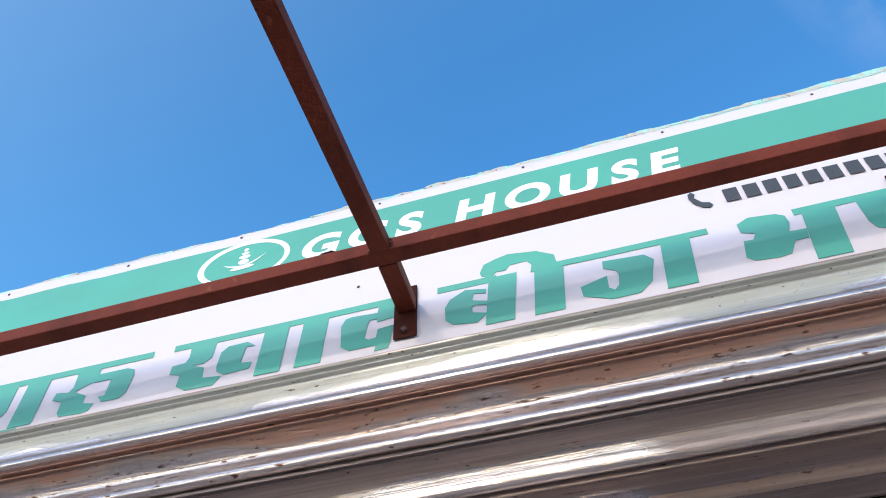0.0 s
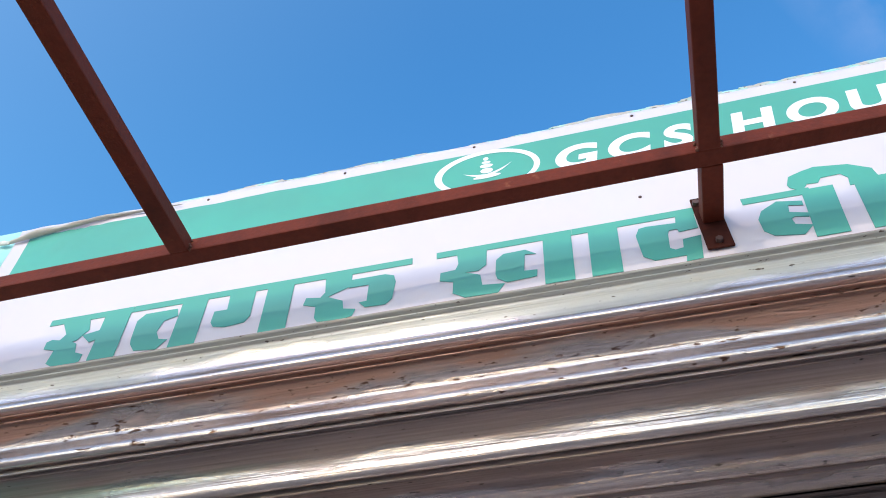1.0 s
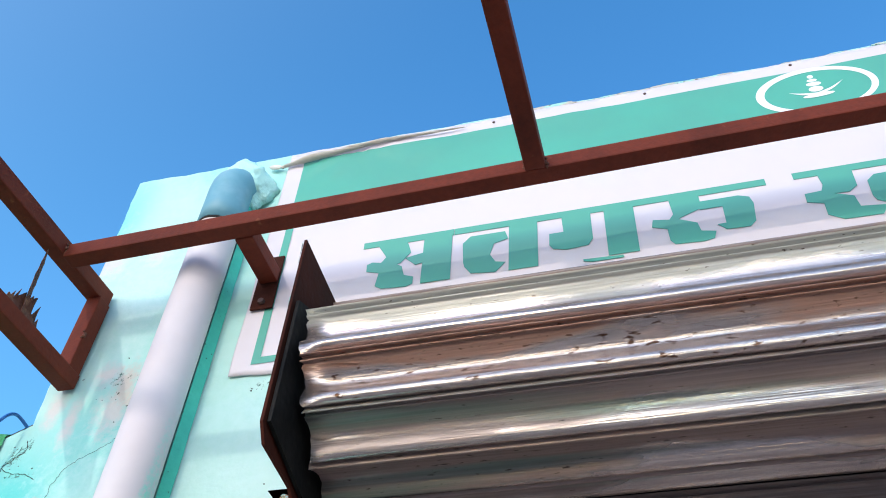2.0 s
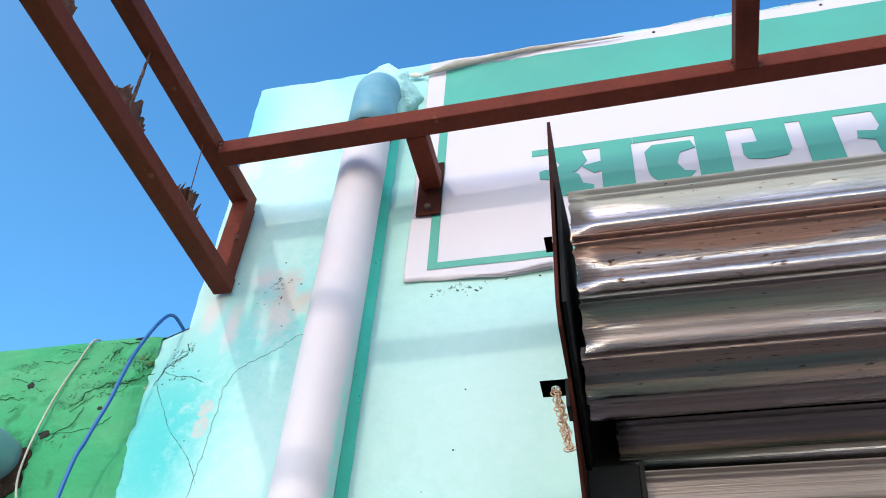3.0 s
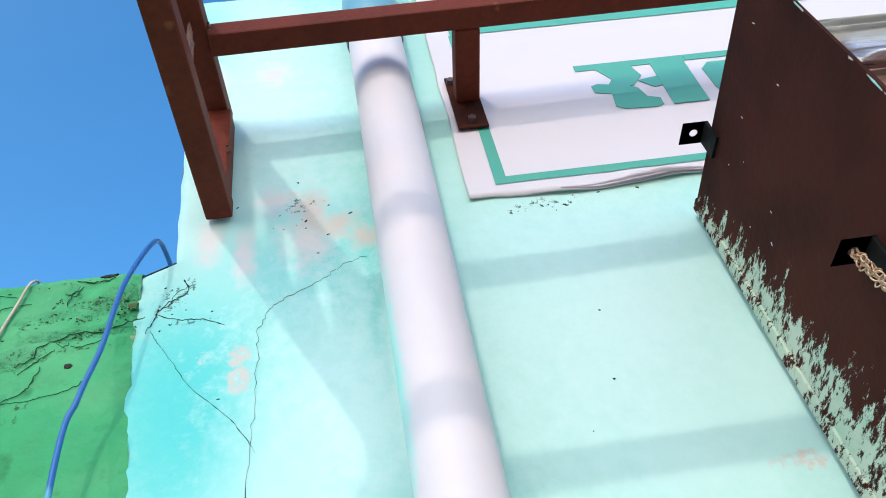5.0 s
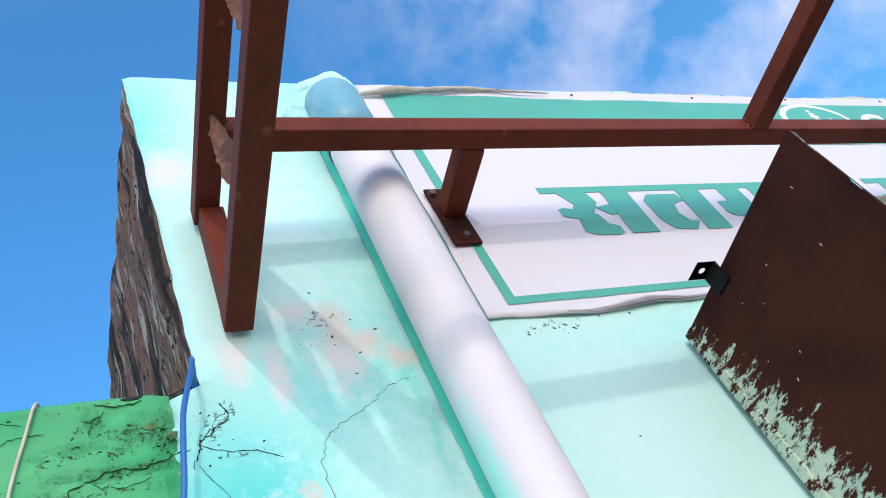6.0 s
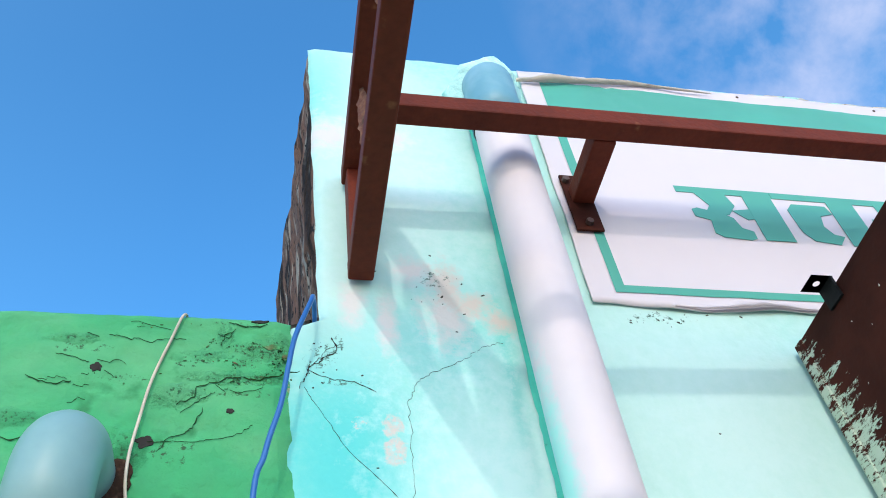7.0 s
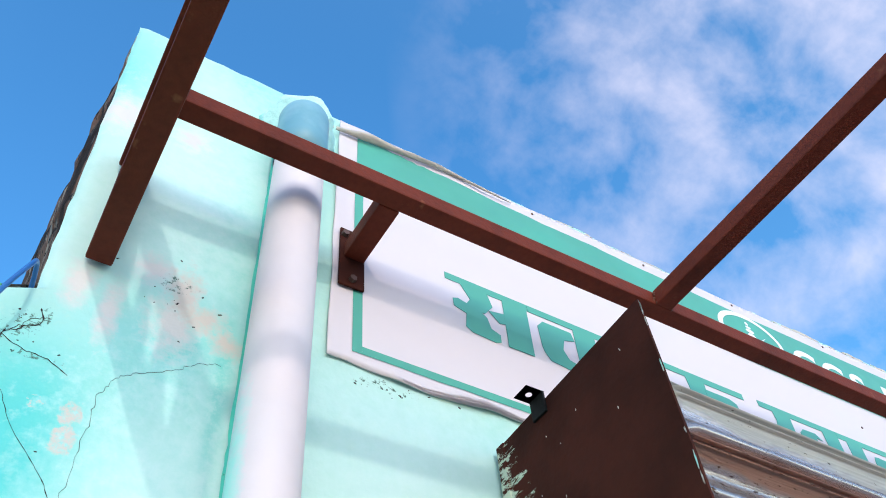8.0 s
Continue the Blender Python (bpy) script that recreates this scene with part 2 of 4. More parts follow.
def crumble(mat, zones, pit):
    """Crumbling plaster: within ragged patches (x, z, half width, half height) the skin is broken into pits and grit."""
    n, l = mat.node_tree.nodes, mat.node_tree.links
    b = n["Principled BSDF"]
    tc = n.new("ShaderNodeTexCoord")
    edge, grit = n.new("ShaderNodeTexNoise"), n.new("ShaderNodeTexNoise")
    for t, scale, detail in ((edge, 28.0, 6.0), (grit, 120.0, 9.0)):
        t.inputs["Scale"].default_value, t.inputs["Detail"].default_value, t.inputs["Roughness"].default_value = scale, detail, 0.68
        l.new(tc.outputs["Object"], t.inputs["Vector"])
    total = None
    for x, z, rx, rz in zones:
        mp, ln, ad, mr = n.new("ShaderNodeMapping"), n.new("ShaderNodeVectorMath"), n.new("ShaderNodeMath"), n.new("ShaderNodeMapRange")
        mp.inputs["Location"].default_value, mp.inputs["Scale"].default_value = (-x / rx, 0, -z / rz), (1 / rx, 0, 1 / rz)
        ln.operation, ad.operation = "LENGTH", "MULTIPLY_ADD"
        ad.inputs[1].default_value = 3.0
        mr.inputs["From Min"].default_value, mr.inputs["From Max"].default_value = 2.9, 2.1
        l.new(tc.outputs["Object"], mp.inputs["Vector"]); l.new(mp.outputs[0], ln.inputs[0])
        l.new(edge.outputs["Fac"], ad.inputs[0]); l.new(ln.outputs["Value"], ad.inputs[2]); l.new(ad.outputs[0], mr.inputs["Value"])
        if total is None:
            total = mr.outputs[0]
        else:
            mx = n.new("ShaderNodeMath"); mx.operation = "MAXIMUM"
            l.new(total, mx.inputs[0]); l.new(mr.outputs[0], mx.inputs[1])
            total = mx.outputs[0]
    deep = n.new("ShaderNodeMapRange")
    deep.inputs["From Min"].default_value, deep.inputs["From Max"].default_value = 0.46, 0.39
    both, col = n.new("ShaderNodeMath"), n.new("ShaderNodeMix")
    both.operation, col.data_type = "MULTIPLY", "RGBA"
    col.inputs[7].default_value = (*pit, 1)
    l.new(grit.outputs["Fac"], deep.inputs["Value"]); l.new(deep.outputs[0], both.inputs[0]); l.new(total, both.inputs[1])
    last = b.inputs["Base Color"].links[0].from_socket
    l.new(both.outputs[0], col.inputs[0]); l.new(last, col.inputs[6]); l.new(col.outputs[2], b.inputs["Base Color"])
    high, bp = n.new("ShaderNodeMath"), n.new("ShaderNodeBump")
    high.operation = "MULTIPLY"
    bp.inputs["Strength"].default_value, bp.inputs["Distance"].default_value = 1.0, 0.007
    l.new(grit.outputs["Fac"], high.inputs[0]); l.new(total, high.inputs[1]); l.new(high.outputs[0], bp.inputs["Height"])
    l.new(b.inputs["Normal"].links[0].from_socket, bp.inputs["Normal"]); l.new(bp.outputs[0], b.inputs["Normal"])


crumble(M_GREEN, [(-0.632, 2.555, 0.042, 0.024), (-0.655, 2.505, 0.04, 0.012), (-0.715, 2.500, 0.04, 0.010), (-0.715, 2.585, 0.010, 0.018), (-0.735, 2.545, 0.024, 0.010), (-0.765, 2.465, 0.032, 0.017), (-0.940, 2.570, 0.030, 0.009), (-1.000, 2.420, 0.045, 0.012), (-0.84, 2.36, 0.025, 0.04)], (0.018, 0.115, 0.040))
M_RAW = material("weathered_masonry", (0.19, 0.098, 0.068), 0.95, spec=0.1, spots=[((0.030, 0.020, 0.016), 14.0, 0.52, 0.60, (1, 1, 0.10)), ((0.36, 0.29, 0.235), 30.0, 0.57, 0.65, (1, 1, 0.18)), ((0.02, 0.015, 0.012), 70.0, 0.58, 0.64, (1, 1, 0.5))], grain=0.4, grain_scale=90, bump=1.0, bump_scale=45, stretch=(1, 1, 0.3), depth=0.02)
M_TUBE = material("red_oxide_steel", (0.160, 0.030, 0.0155), 0.62, spec=0.12, spots=[((0.085, 0.018, 0.010), 9.0, 0.5, 0.8, (1, 0.4, 0.4)), ((0.27, 0.085, 0.04), 26.0, 0.68, 0.80, ONE)], grain=0.3, grain_scale=70, bump=0.3, bump_scale=120)
M_PLATE = material("dark_rust_steel", (0.060, 0.0155, 0.010), 0.75, spec=0.08, spots=[((0.030, 0.009, 0.006), 5.0, 0.45, 0.7, ONE), ((0.30, 0.24, 0.19), 24.0, 0.77, 0.79, (1, 1, 0.5))], grain=0.2, grain_scale=60, bump=0.25, bump_scale=90)
M_BRACKET = M_PLATE.copy()
M_BRACKET.name = "bracket_steel_with_paint"


def splash(mat):
    """Pale mint paint brushed over the plate's edge along the wall, in ragged upright streaks."""
    n, l = mat.node_tree.nodes, mat.node_tree.links
    b = n["Principled BSDF"]
    last = b.inputs["Base Color"].links[0].from_socket
    tc, sx = n.new("ShaderNodeTexCoord"), n.new("ShaderNodeSeparateXYZ")
    l.new(tc.outputs["Object"], sx.inputs[0])
    mp, ns = n.new("ShaderNodeMapping"), n.new("ShaderNodeTexNoise")
    mp.inputs["Scale"].default_value, mp.inputs["Rotation"].default_value = (1, 0.36, 1.0), (radians(-28), 0, 0)
    ns.inputs["Scale"].default_value, ns.inputs["Detail"].default_value, ns.inputs["Roughness"].default_value = 46.0, 10.0, 0.74
    l.new(tc.outputs["Object"], mp.inputs["Vector"]); l.new(mp.outputs[0], ns.inputs["Vector"])
    a = n.new("ShaderNodeMath"); a.operation = "MULTIPLY_ADD"
    a.inputs[1].default_value = 0.40
    c = n.new("ShaderNodeMath"); c.operation = "MULTIPLY_ADD"
    c.inputs[1].default_value = -0.18
    l.new(ns.outputs["Fac"], a.inputs[0]); l.new(sx.outputs["Y"], a.inputs[2])
    l.new(sx.outputs["Z"], c.inputs[0]); l.new(a.outputs[0], c.inputs[2])
    mr = n.new("ShaderNodeMapRange")
    mr.inputs["From Min"].default_value, mr.inputs["From Max"].default_value = -0.304, -0.292
    l.new(c.outputs[0], mr.inputs["Value"])
    tone, tr = n.new("ShaderNodeTexNoise"), n.new("ShaderNodeMix")
    tone.inputs["Scale"].default_value = 18.0
    tr.data_type = "RGBA"
    tr.inputs[6].default_value, tr.inputs[7].default_value = (0.66, 0.65, 0.53, 1), (0.34, 0.52, 0.39, 1)
    l.new(tc.outputs["Object"], tone.inputs["Vector"]); l.new(tone.outputs["Fac"], tr.inputs[0])
    worn, wr = n.new("ShaderNodeTexNoise"), n.new("ShaderNodeMapRange")
    worn.inputs["Scale"].default_value, worn.inputs["Detail"].default_value, worn.inputs["Roughness"].default_value = 70.0, 8.0, 0.75
    wr.inputs["From Min"].default_value, wr.inputs["From Max"].default_value = 0.45, 0.50
    wm = n.new("ShaderNodeMath"); wm.operation = "MULTIPLY"
    l.new(mp.outputs[0], worn.inputs["Vector"]); l.new(worn.outputs["Fac"], wr.inputs["Value"])
    l.new(wr.outputs[0], wm.inputs[0]); l.new(mr.outputs[0], wm.inputs[1])
    mx = n.new("ShaderNodeMix"); mx.data_type = "RGBA"
    l.new(wm.outputs[0], mx.inputs[0]); l.new(last, mx.inputs[6]); l.new(tr.outputs[2], mx.inputs[7])
    l.new(mx.outputs[2], b.inputs["Base Color"])


splash(M_BRACKET)
M_BLACK = material("black_steel", (0.005, 0.0045, 0.0045), 0.65, spec=0.2, spots=[((0.012, 0.009, 0.007), 14.0, 0.6, 0.75, ONE)], grain=0.2)
M_RUST = material("flaking_rust", (0.14, 0.048, 0.028), 0.9, spots=[((0.28, 0.125, 0.07), 40.0, 0.5, 0.7, ONE), ((0.05, 0.022, 0.016), 22.0, 0.55, 0.7, ONE)], grain=0.3, grain_scale=90, bump=0.8, bump_scale=90)
STREAK = (0.30, 3.0, 7.0)
# slat coats: first layer duller and less metallic towards the slat's top
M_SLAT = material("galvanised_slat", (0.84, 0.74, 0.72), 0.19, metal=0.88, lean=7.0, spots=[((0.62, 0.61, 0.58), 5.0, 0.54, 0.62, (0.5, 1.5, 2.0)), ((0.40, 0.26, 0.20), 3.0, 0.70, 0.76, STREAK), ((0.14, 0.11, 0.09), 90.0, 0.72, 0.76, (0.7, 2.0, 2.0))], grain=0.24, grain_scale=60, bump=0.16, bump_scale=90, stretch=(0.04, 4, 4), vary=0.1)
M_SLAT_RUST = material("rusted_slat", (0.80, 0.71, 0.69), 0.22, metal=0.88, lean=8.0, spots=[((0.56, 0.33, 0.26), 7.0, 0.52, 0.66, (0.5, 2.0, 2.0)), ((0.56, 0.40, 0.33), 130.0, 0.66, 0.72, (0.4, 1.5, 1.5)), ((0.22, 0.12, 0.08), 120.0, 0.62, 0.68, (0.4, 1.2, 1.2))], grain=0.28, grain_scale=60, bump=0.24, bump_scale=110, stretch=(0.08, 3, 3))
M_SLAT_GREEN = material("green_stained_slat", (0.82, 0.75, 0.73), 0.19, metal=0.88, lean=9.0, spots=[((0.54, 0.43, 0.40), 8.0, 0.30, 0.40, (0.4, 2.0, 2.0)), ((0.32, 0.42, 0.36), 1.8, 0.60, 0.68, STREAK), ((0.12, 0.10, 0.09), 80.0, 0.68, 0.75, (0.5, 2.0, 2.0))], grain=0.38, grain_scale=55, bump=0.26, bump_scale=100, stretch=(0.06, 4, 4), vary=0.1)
M_SLAT_BROWN = material("brown_slat", (0.82, 0.73, 0.71), 0.19, metal=0.88, lean=9.0, spots=[((0.54, 0.41, 0.37), 8.0, 0.28, 0.38, (0.4, 2.0, 2.0)), ((0.28, 0.33, 0.29), 2.4, 0.57, 0.66, STREAK), ((0.10, 0.08, 0.07), 80.0, 0.66, 0.74, (0.5, 2.0, 2.0))], grain=0.38, grain_scale=55, bump=0.26, bump_scale=100, stretch=(0.06, 4, 4), vary=0.1)
# a darker, rougher coat for the hanging curtain's slats
M_SLAT_DARKER = material("darker_slat", (0.72, 0.64, 0.62), 0.24, metal=0.88, lean=9.0, spots=[((0.44, 0.355, 0.33), 8.0, 0.26, 0.34, (0.4, 2.0, 2.0)), ((0.10, 0.12, 0.11), 2.4, 0.57, 0.66, STREAK)], grain=0.38, grain_scale=55, bump=0.26, bump_scale=100, stretch=(0.06, 4, 4), vary=0.1)
M_FLEX = material("white_flex", (0.675, 0.60, 0.63), 0.42, spots=[((0.65, 0.62, 0.63), 3.0, 0.58, 0.85, ONE)], grain=0.02, grain_scale=20, bump=0.05, bump_scale=14)
M_FLEX_BACK = material("beige_flex_back", (0.72, 0.66, 0.59), 0.6, spots=[((0.52, 0.44, 0.37), 14.0, 0.5, 0.8, ONE)], grain=0.1, bump=0.3, bump_scale=40)
M_PRINT = material("teal_print", (0.075, 0.355, 0.27), 0.40, spots=[((0.07, 0.42, 0.31), 3.0, 0.5, 0.8, ONE)], grain=0.03, grain_scale=20, bump=0.04, bump_scale=14)
M_PRINT_WHITE = material("white_print", (0.84, 0.83, 0.85), 0.42, grain=0.02, bump=0.0)
M_PRINT_BLACK = material("black_print", (0.04, 0.04, 0.045), 0.45, grain=0.05, bump=0.0)
M_PVC = material("lilac_grey_pvc", (0.71, 0.625, 0.645), 0.55, spec=0.3, spots=[((0.64, 0.60, 0.64), 3.0, 0.5, 0.75, (1, 1, 0.5)), ((0.34, 0.72, 0.60), 9.0, 0.72, 0.75, (1, 1, 0.3))], grain=0.04, grain_scale=25, bump=0.06, bump_scale=30)
stains(M_PVC, [(-0.236, 2.28, 0.009, 0.16, (0.36, 0.74, 0.68), 1.0, 0.7), (-0.120, 2.25, 0.008, 0.2, (0.30, 0.74, 0.64), 1.0, 0.5)])
M_FITTING = material("blue_grey_pvc", (0.14, 0.34, 0.43), 0.45, spots=[((0.28, 0.48, 0.56), 9.0, 0.5, 0.75, ONE)], grain=0.08, grain_scale=30, bump=0.12, bump_scale=40)
M_TEAL_PVC = material("teal_grey_pvc", (0.20, 0.36, 0.37), 0.42, spots=[((0.24, 0.42, 0.43), 6.0, 0.5, 0.75, ONE), ((0.6, 0.7, 0.7), 60.0, 0.74, 0.78, ONE)], grain=0.06, bump=0.08, bump_scale=40)
M_MORTAR = material("mint_mortar", (0.48, 0.80, 0.76), 0.8, spots=[((0.12, 0.64, 0.50), 12.0, 0.58, 0.72, ONE), ((0.75, 0.85, 0.85), 20.0, 0.6, 0.75, ONE)], grain=0.1, bump=0.8, bump_scale=60, depth=0.008)
# seam paint whose deep green also stands in for the pipe's shade
M_SEAM_SHADE = material("deep_green_seam_paint_shade", (0.07, 0.56, 0.41), 0.7, spots=[((0.10, 0.62, 0.46), 16.0, 0.5, 0.75, ONE), ((0.03, 0.12, 0.07), 60.0, 0.66, 0.72, ONE)], grain=0.1, bump=0.5, bump_scale=60)
M_BARE = material("bare_plaster", (0.50, 0.45, 0.40), 0.9, spots=[((0.34, 0.64, 0.57), 22.0, 0.46, 0.60, ONE), ((0.16, 0.14, 0.12), 60.0, 0.62, 0.70, ONE)], grain=0.2, grain_scale=70, bump=0.6, bump_scale=80)
M_CRACK = material("crack_dark", (0.022, 0.019, 0.016), 0.95, grain=0.3, bump=0.3)
M_GREEN_DARK = material("deep_green_pit", (0.030, 0.085, 0.030), 0.95, spec=0.1, grain=0.3, bump=0.3)
M_CRUMBLE = material("crumbled_plaster", (0.09, 0.14, 0.06), 0.95, spec=0.1, spots=[((0.06, 0.36, 0.14), 60.0, 0.42, 0.56, ONE), ((0.22, 0.17, 0.10), 50.0, 0.55, 0.7, ONE)], grain=0.3, grain_scale=90, bump=1.0, bump_scale=70, depth=0.01)
M_BROKEN_SHADE = material("broken_brick_hole_shade", (0.050, 0.028, 0.020), 0.95, spec=0.1, spots=[((0.14, 0.075, 0.05), 50.0, 0.55, 0.7, ONE)], grain=0.3, grain_scale=90, bump=1.0, bump_scale=70, depth=0.01)
M_BLUE_WIRE = material("blue_cable_sheath", (0.015, 0.12, 0.38), 0.4, spots=[((0.10, 0.42, 0.55), 7.0, 0.56, 0.66, ONE)], grain=0.08, bump=0.1)
M_WHITE_WIRE = material("cream_cable_sheath", (0.62, 0.54, 0.44), 0.5, spots=[((0.42, 0.34, 0.26), 12.0, 0.5, 0.75, ONE)], grain=0.1, bump=0.1)
M_BRASS = material("tarnished_chain", (0.62, 0.40, 0.26), 0.45, metal=0.6, grain=0.2, bump=0.2)
M_BOLT = material("dull_bolt_steel", (0.10, 0.05, 0.04), 0.55, metal=0.3, grain=0.2)
M_GROUND = material("dusty_ground", (0.40, 0.29, 0.24), 0.95, spots=[((0.32, 0.23, 0.19), 0.6, 0.45, 0.7, ONE), ((0.45, 0.33, 0.275), 5.0, 0.5, 0.7, ONE)], grain=0.25, grain_scale=9, bump=0.6, bump_scale=14, depth=0.02)


# ---- mesh helpers ----
def mesh_of(name, bm, mat, smooth=False):
    bmesh.ops.recalc_face_normals(bm, faces=bm.faces)
    me = bpy.data.meshes.new(name)
    bm.to_mesh(me)
    bm.free()
    me.materials.append(mat)
    if smooth:
        for p in me.polygons:
            p.use_smooth = True
    return me


def thing(name, at, label, category, group="", kind=""):
    ob = new(name)
    ob.location = at
    ob.empty_display_size = 0.1
    return tagged(ob, label, category, group, kind)


def part(name, bm, mat, parent, label="", smooth=False, kind=""):
    """One mesh, given in world metres, under its thing or part."""
    ob = new(name, mesh_of(name, bm, mat, smooth))
    ob.parent = parent
    if parent.parent is None:
        ob.matrix_parent_inverse = Matrix.Translation(-parent.location)
    return tagged(ob, label, "", "", kind)


def solo(name, bm, mat, label, category, kind="", smooth=False):
    return tagged(new(name, mesh_of(name, bm, mat, smooth)), label, category, "", kind)


def box(x0, x1, y0, y1, z0, z1, bevel=0.0, segments=2):
    bm = bmesh.new()
    m = Matrix.LocRotScale(((x0 + x1) / 2, (y0 + y1) / 2, (z0 + z1) / 2), None, (x1 - x0, y1 - y0, z1 - z0))
    bmesh.ops.create_cube(bm, size=1, matrix=m)
    if bevel:
        bmesh.ops.bevel(bm, geom=bm.edges[:], offset=bevel, segments=segments, affect="EDGES", profile=0.6)
    return bm


def sweep(points, radius, sides=16, caps=True, uneven=0.0):
    """A round tube along points; radius is a number or one number for each point."""
    bm = bmesh.new()
    pts = [Vector(p) for p in points]
    rings, side = [], Vector((1, 0, 0))
    for i, p in enumerate(pts):
        way = (pts[min(i + 1, len(pts) - 1)] - pts[max(i - 1, 0)]).normalized()
        side = (side - way * side.dot(way)).normalized() if (side - way * side.dot(way)).length > 1e-4 else way.orthogonal().normalized()
        up = way.cross(side)
        r = radius[i] if isinstance(radius, (list, tuple)) else radius
        ring = []
        for k in range(sides):
            a = 2 * math.pi * k / sides
            d = side * math.cos(a) + up * math.sin(a)
            ring.append(bm.verts.new(p + d * (r + uneven * noise.noise((p + d * r) * 40))))
        rings.append(ring)
    for a, b in zip(rings, rings[1:]):
        for k in range(sides):
            bm.faces.new((a[k], a[(k + 1) % sides], b[(k + 1) % sides], b[k]))
    if caps:
        bm.faces.new(rings[0]); bm.faces.new(rings[-1][::-1])
    return bm


def bend(points, steps=8):
    """A smooth line through the points."""
    pts = [Vector(p) for p in points]
    out = []
    for i in range(len(pts) - 1):
        a, b, c, d = pts[max(i - 1, 0)], pts[i], pts[i + 1], pts[min(i + 2, len(pts) - 1)]
        for k in range(steps):
            t = k / steps
            out.append(0.5 * (2 * b + (c - a) * t + (2 * a - 5 * b + 4 * c - d) * t * t + (3 * b - a - 3 * c + d) * t ** 3))
    return out + [pts[-1]]


def slab(outline, place, depth):
    """A flat plate: outline (u, v) pairs, place(u, v) to a world point, depth a world vector to its back."""
    bm = bmesh.new()
    front = [bm.verts.new(place(u, v)) for u, v in outline]
    bm.faces.new(front)
    back = [bm.verts.new(v.co + Vector(depth)) for v in front]
    bm.faces.new(back[::-1])
    for i in range(len(front)):
        j = (i + 1) % len(front)
        bm.faces.new((front[i], back[i], back[j], front[j]))
    bm.normal_update()
    bmesh.ops.triangulate(bm, faces=[g for g in bm.faces if len(g.verts) > 4])
    return bm


def ragged(cx, cz, rx, rz, n=26, rough=0.35, seed=0.0, tilt=0.0):
    out = []
    for i in range(n):
        a = 2 * math.pi * i / n
        r = 1 + rough * 2 * noise.noise(Vector((math.cos(a) * 1.8, math.sin(a) * 1.8, seed))) + rough * 0.6 * noise.noise(Vector((math.cos(a) * 7, math.sin(a) * 7, seed)))
        u, v = rx * r * math.cos(a), rz * r * math.sin(a)
        out.append((cx + u * math.cos(tilt) - v * math.sin(tilt), cz + u * math.sin(tilt) + v * math.cos(tilt)))
    return out


# ---- ground ----
bm = bmesh.new()
bmesh.ops.create_grid(bm, x_segments=40, y_segments=40, size=1500)
solo("ground", bm, M_GROUND, "dusty bare earth street before the shop", "ground", "structure")


# ---- the shop's front wall ----
def front_y(x, z):
    """The plaster's slight unevenness."""
    return 0.004 * noise.noise(Vector((x * 2.1, z * 2.1, 0.3))) + 0.0015 * noise.noise(Vector((x * 9, z * 9, 4.0)))


def wall_left(z):
    if z < 2.625:
        return -0.65
    return -0.566 - 0.0270 * (z - 2.637) + 0.006 * noise.noise(Vector((z * 9, 1.1, 0))) + 0.004 * noise.noise(Vector((z * 33, 7.1, 0)))


def wall_top(x):
    return 3.574 + 0.034 * max(0, x - 1.4) + 0.006 * noise.noise(Vector((x * 6, 2.2, 0))) + 0.004 * noise.noise(Vector((x * 25, 5.2, 0)))


WALL_RIGHT = 5.2
bm = bmesh.new()
NX, NZ = 150, 90
grid = []
for i in range(NX + 1):
    col_ = []
    s = (i / NX) ** 1.35
    for k in range(NZ + 1):
        t = 1 - (1 - k / NZ) ** 1.3
        x0 = wall_left(3.6 * t)
        x = x0 + s * (WALL_RIGHT - x0)
        z = t * wall_top(x)
        y = front_y(x, z)
        edge = min((x - x0) / 0.018, (wall_top(x) - z) / 0.018, 1)
        col_.append(bm.verts.new((x, y + 0.012 * (1 - max(edge, 0)) ** 2, z)))
    grid.append(col_)
for i in range(NX):
    for k in range(NZ):
        bm.faces.new((grid[i][k], grid[i + 1][k], grid[i + 1][k + 1], grid[i][k + 1]))
wall_front = solo("wall_front", bm, M_MINT, "mint green painted plaster shop wall, patchy and cracked", "wall", "structure", True)

# the raw flank of the wall, its back and its top, behind the plaster
bm = bmesh.new()
flank = []
for j in range(46):
    y = 0.012 + 2.6 * (j / 45) ** 1.5
    row = []
    for k in range(91):
        z = 3.57 * k / 90
        rough = 0.016 * noise.noise(Vector((y * 7, z * 3, 0.5))) + 0.010 * noise.noise(Vector((y * 26, z * 9, 2.5)))
        row.append(bm.verts.new((wall_left(z) + 0.004 - 0.036 * y + min(1, y * 14) * rough - 0.004 * min(1, y * 14), y, z)))
    flank.append(row)
for a, b in zip(flank, flank[1:]):
    for k in range(90):
        bm.faces.new((a[k], a[k + 1], b[k + 1], b[k]))
top_far = [bm.verts.new((WALL_RIGHT, r[-1].co.y, 3.57)) for r in flank]
for j in range(45):
    bm.faces.new((flank[j][-1], top_far[j], top_far[j + 1], flank[j + 1][-1]))
part("flank", bm, M_RAW, wall_front, "weathered bare masonry side of the wall", True)


def flake(name, cx, cz, rx, rz, mat, seed, label, parent=wall_front, tilt=0.0, proud=0.0012, rough=0.4):
    o = ragged(cx, cz, rx, rz, 30, rough, seed, tilt)
    return part(name, slab(o, lambda u, v: Vector((u, front_y(u, v) - proud, v)), (0, 0.004, 0)), mat, parent, label)


random.seed(21)
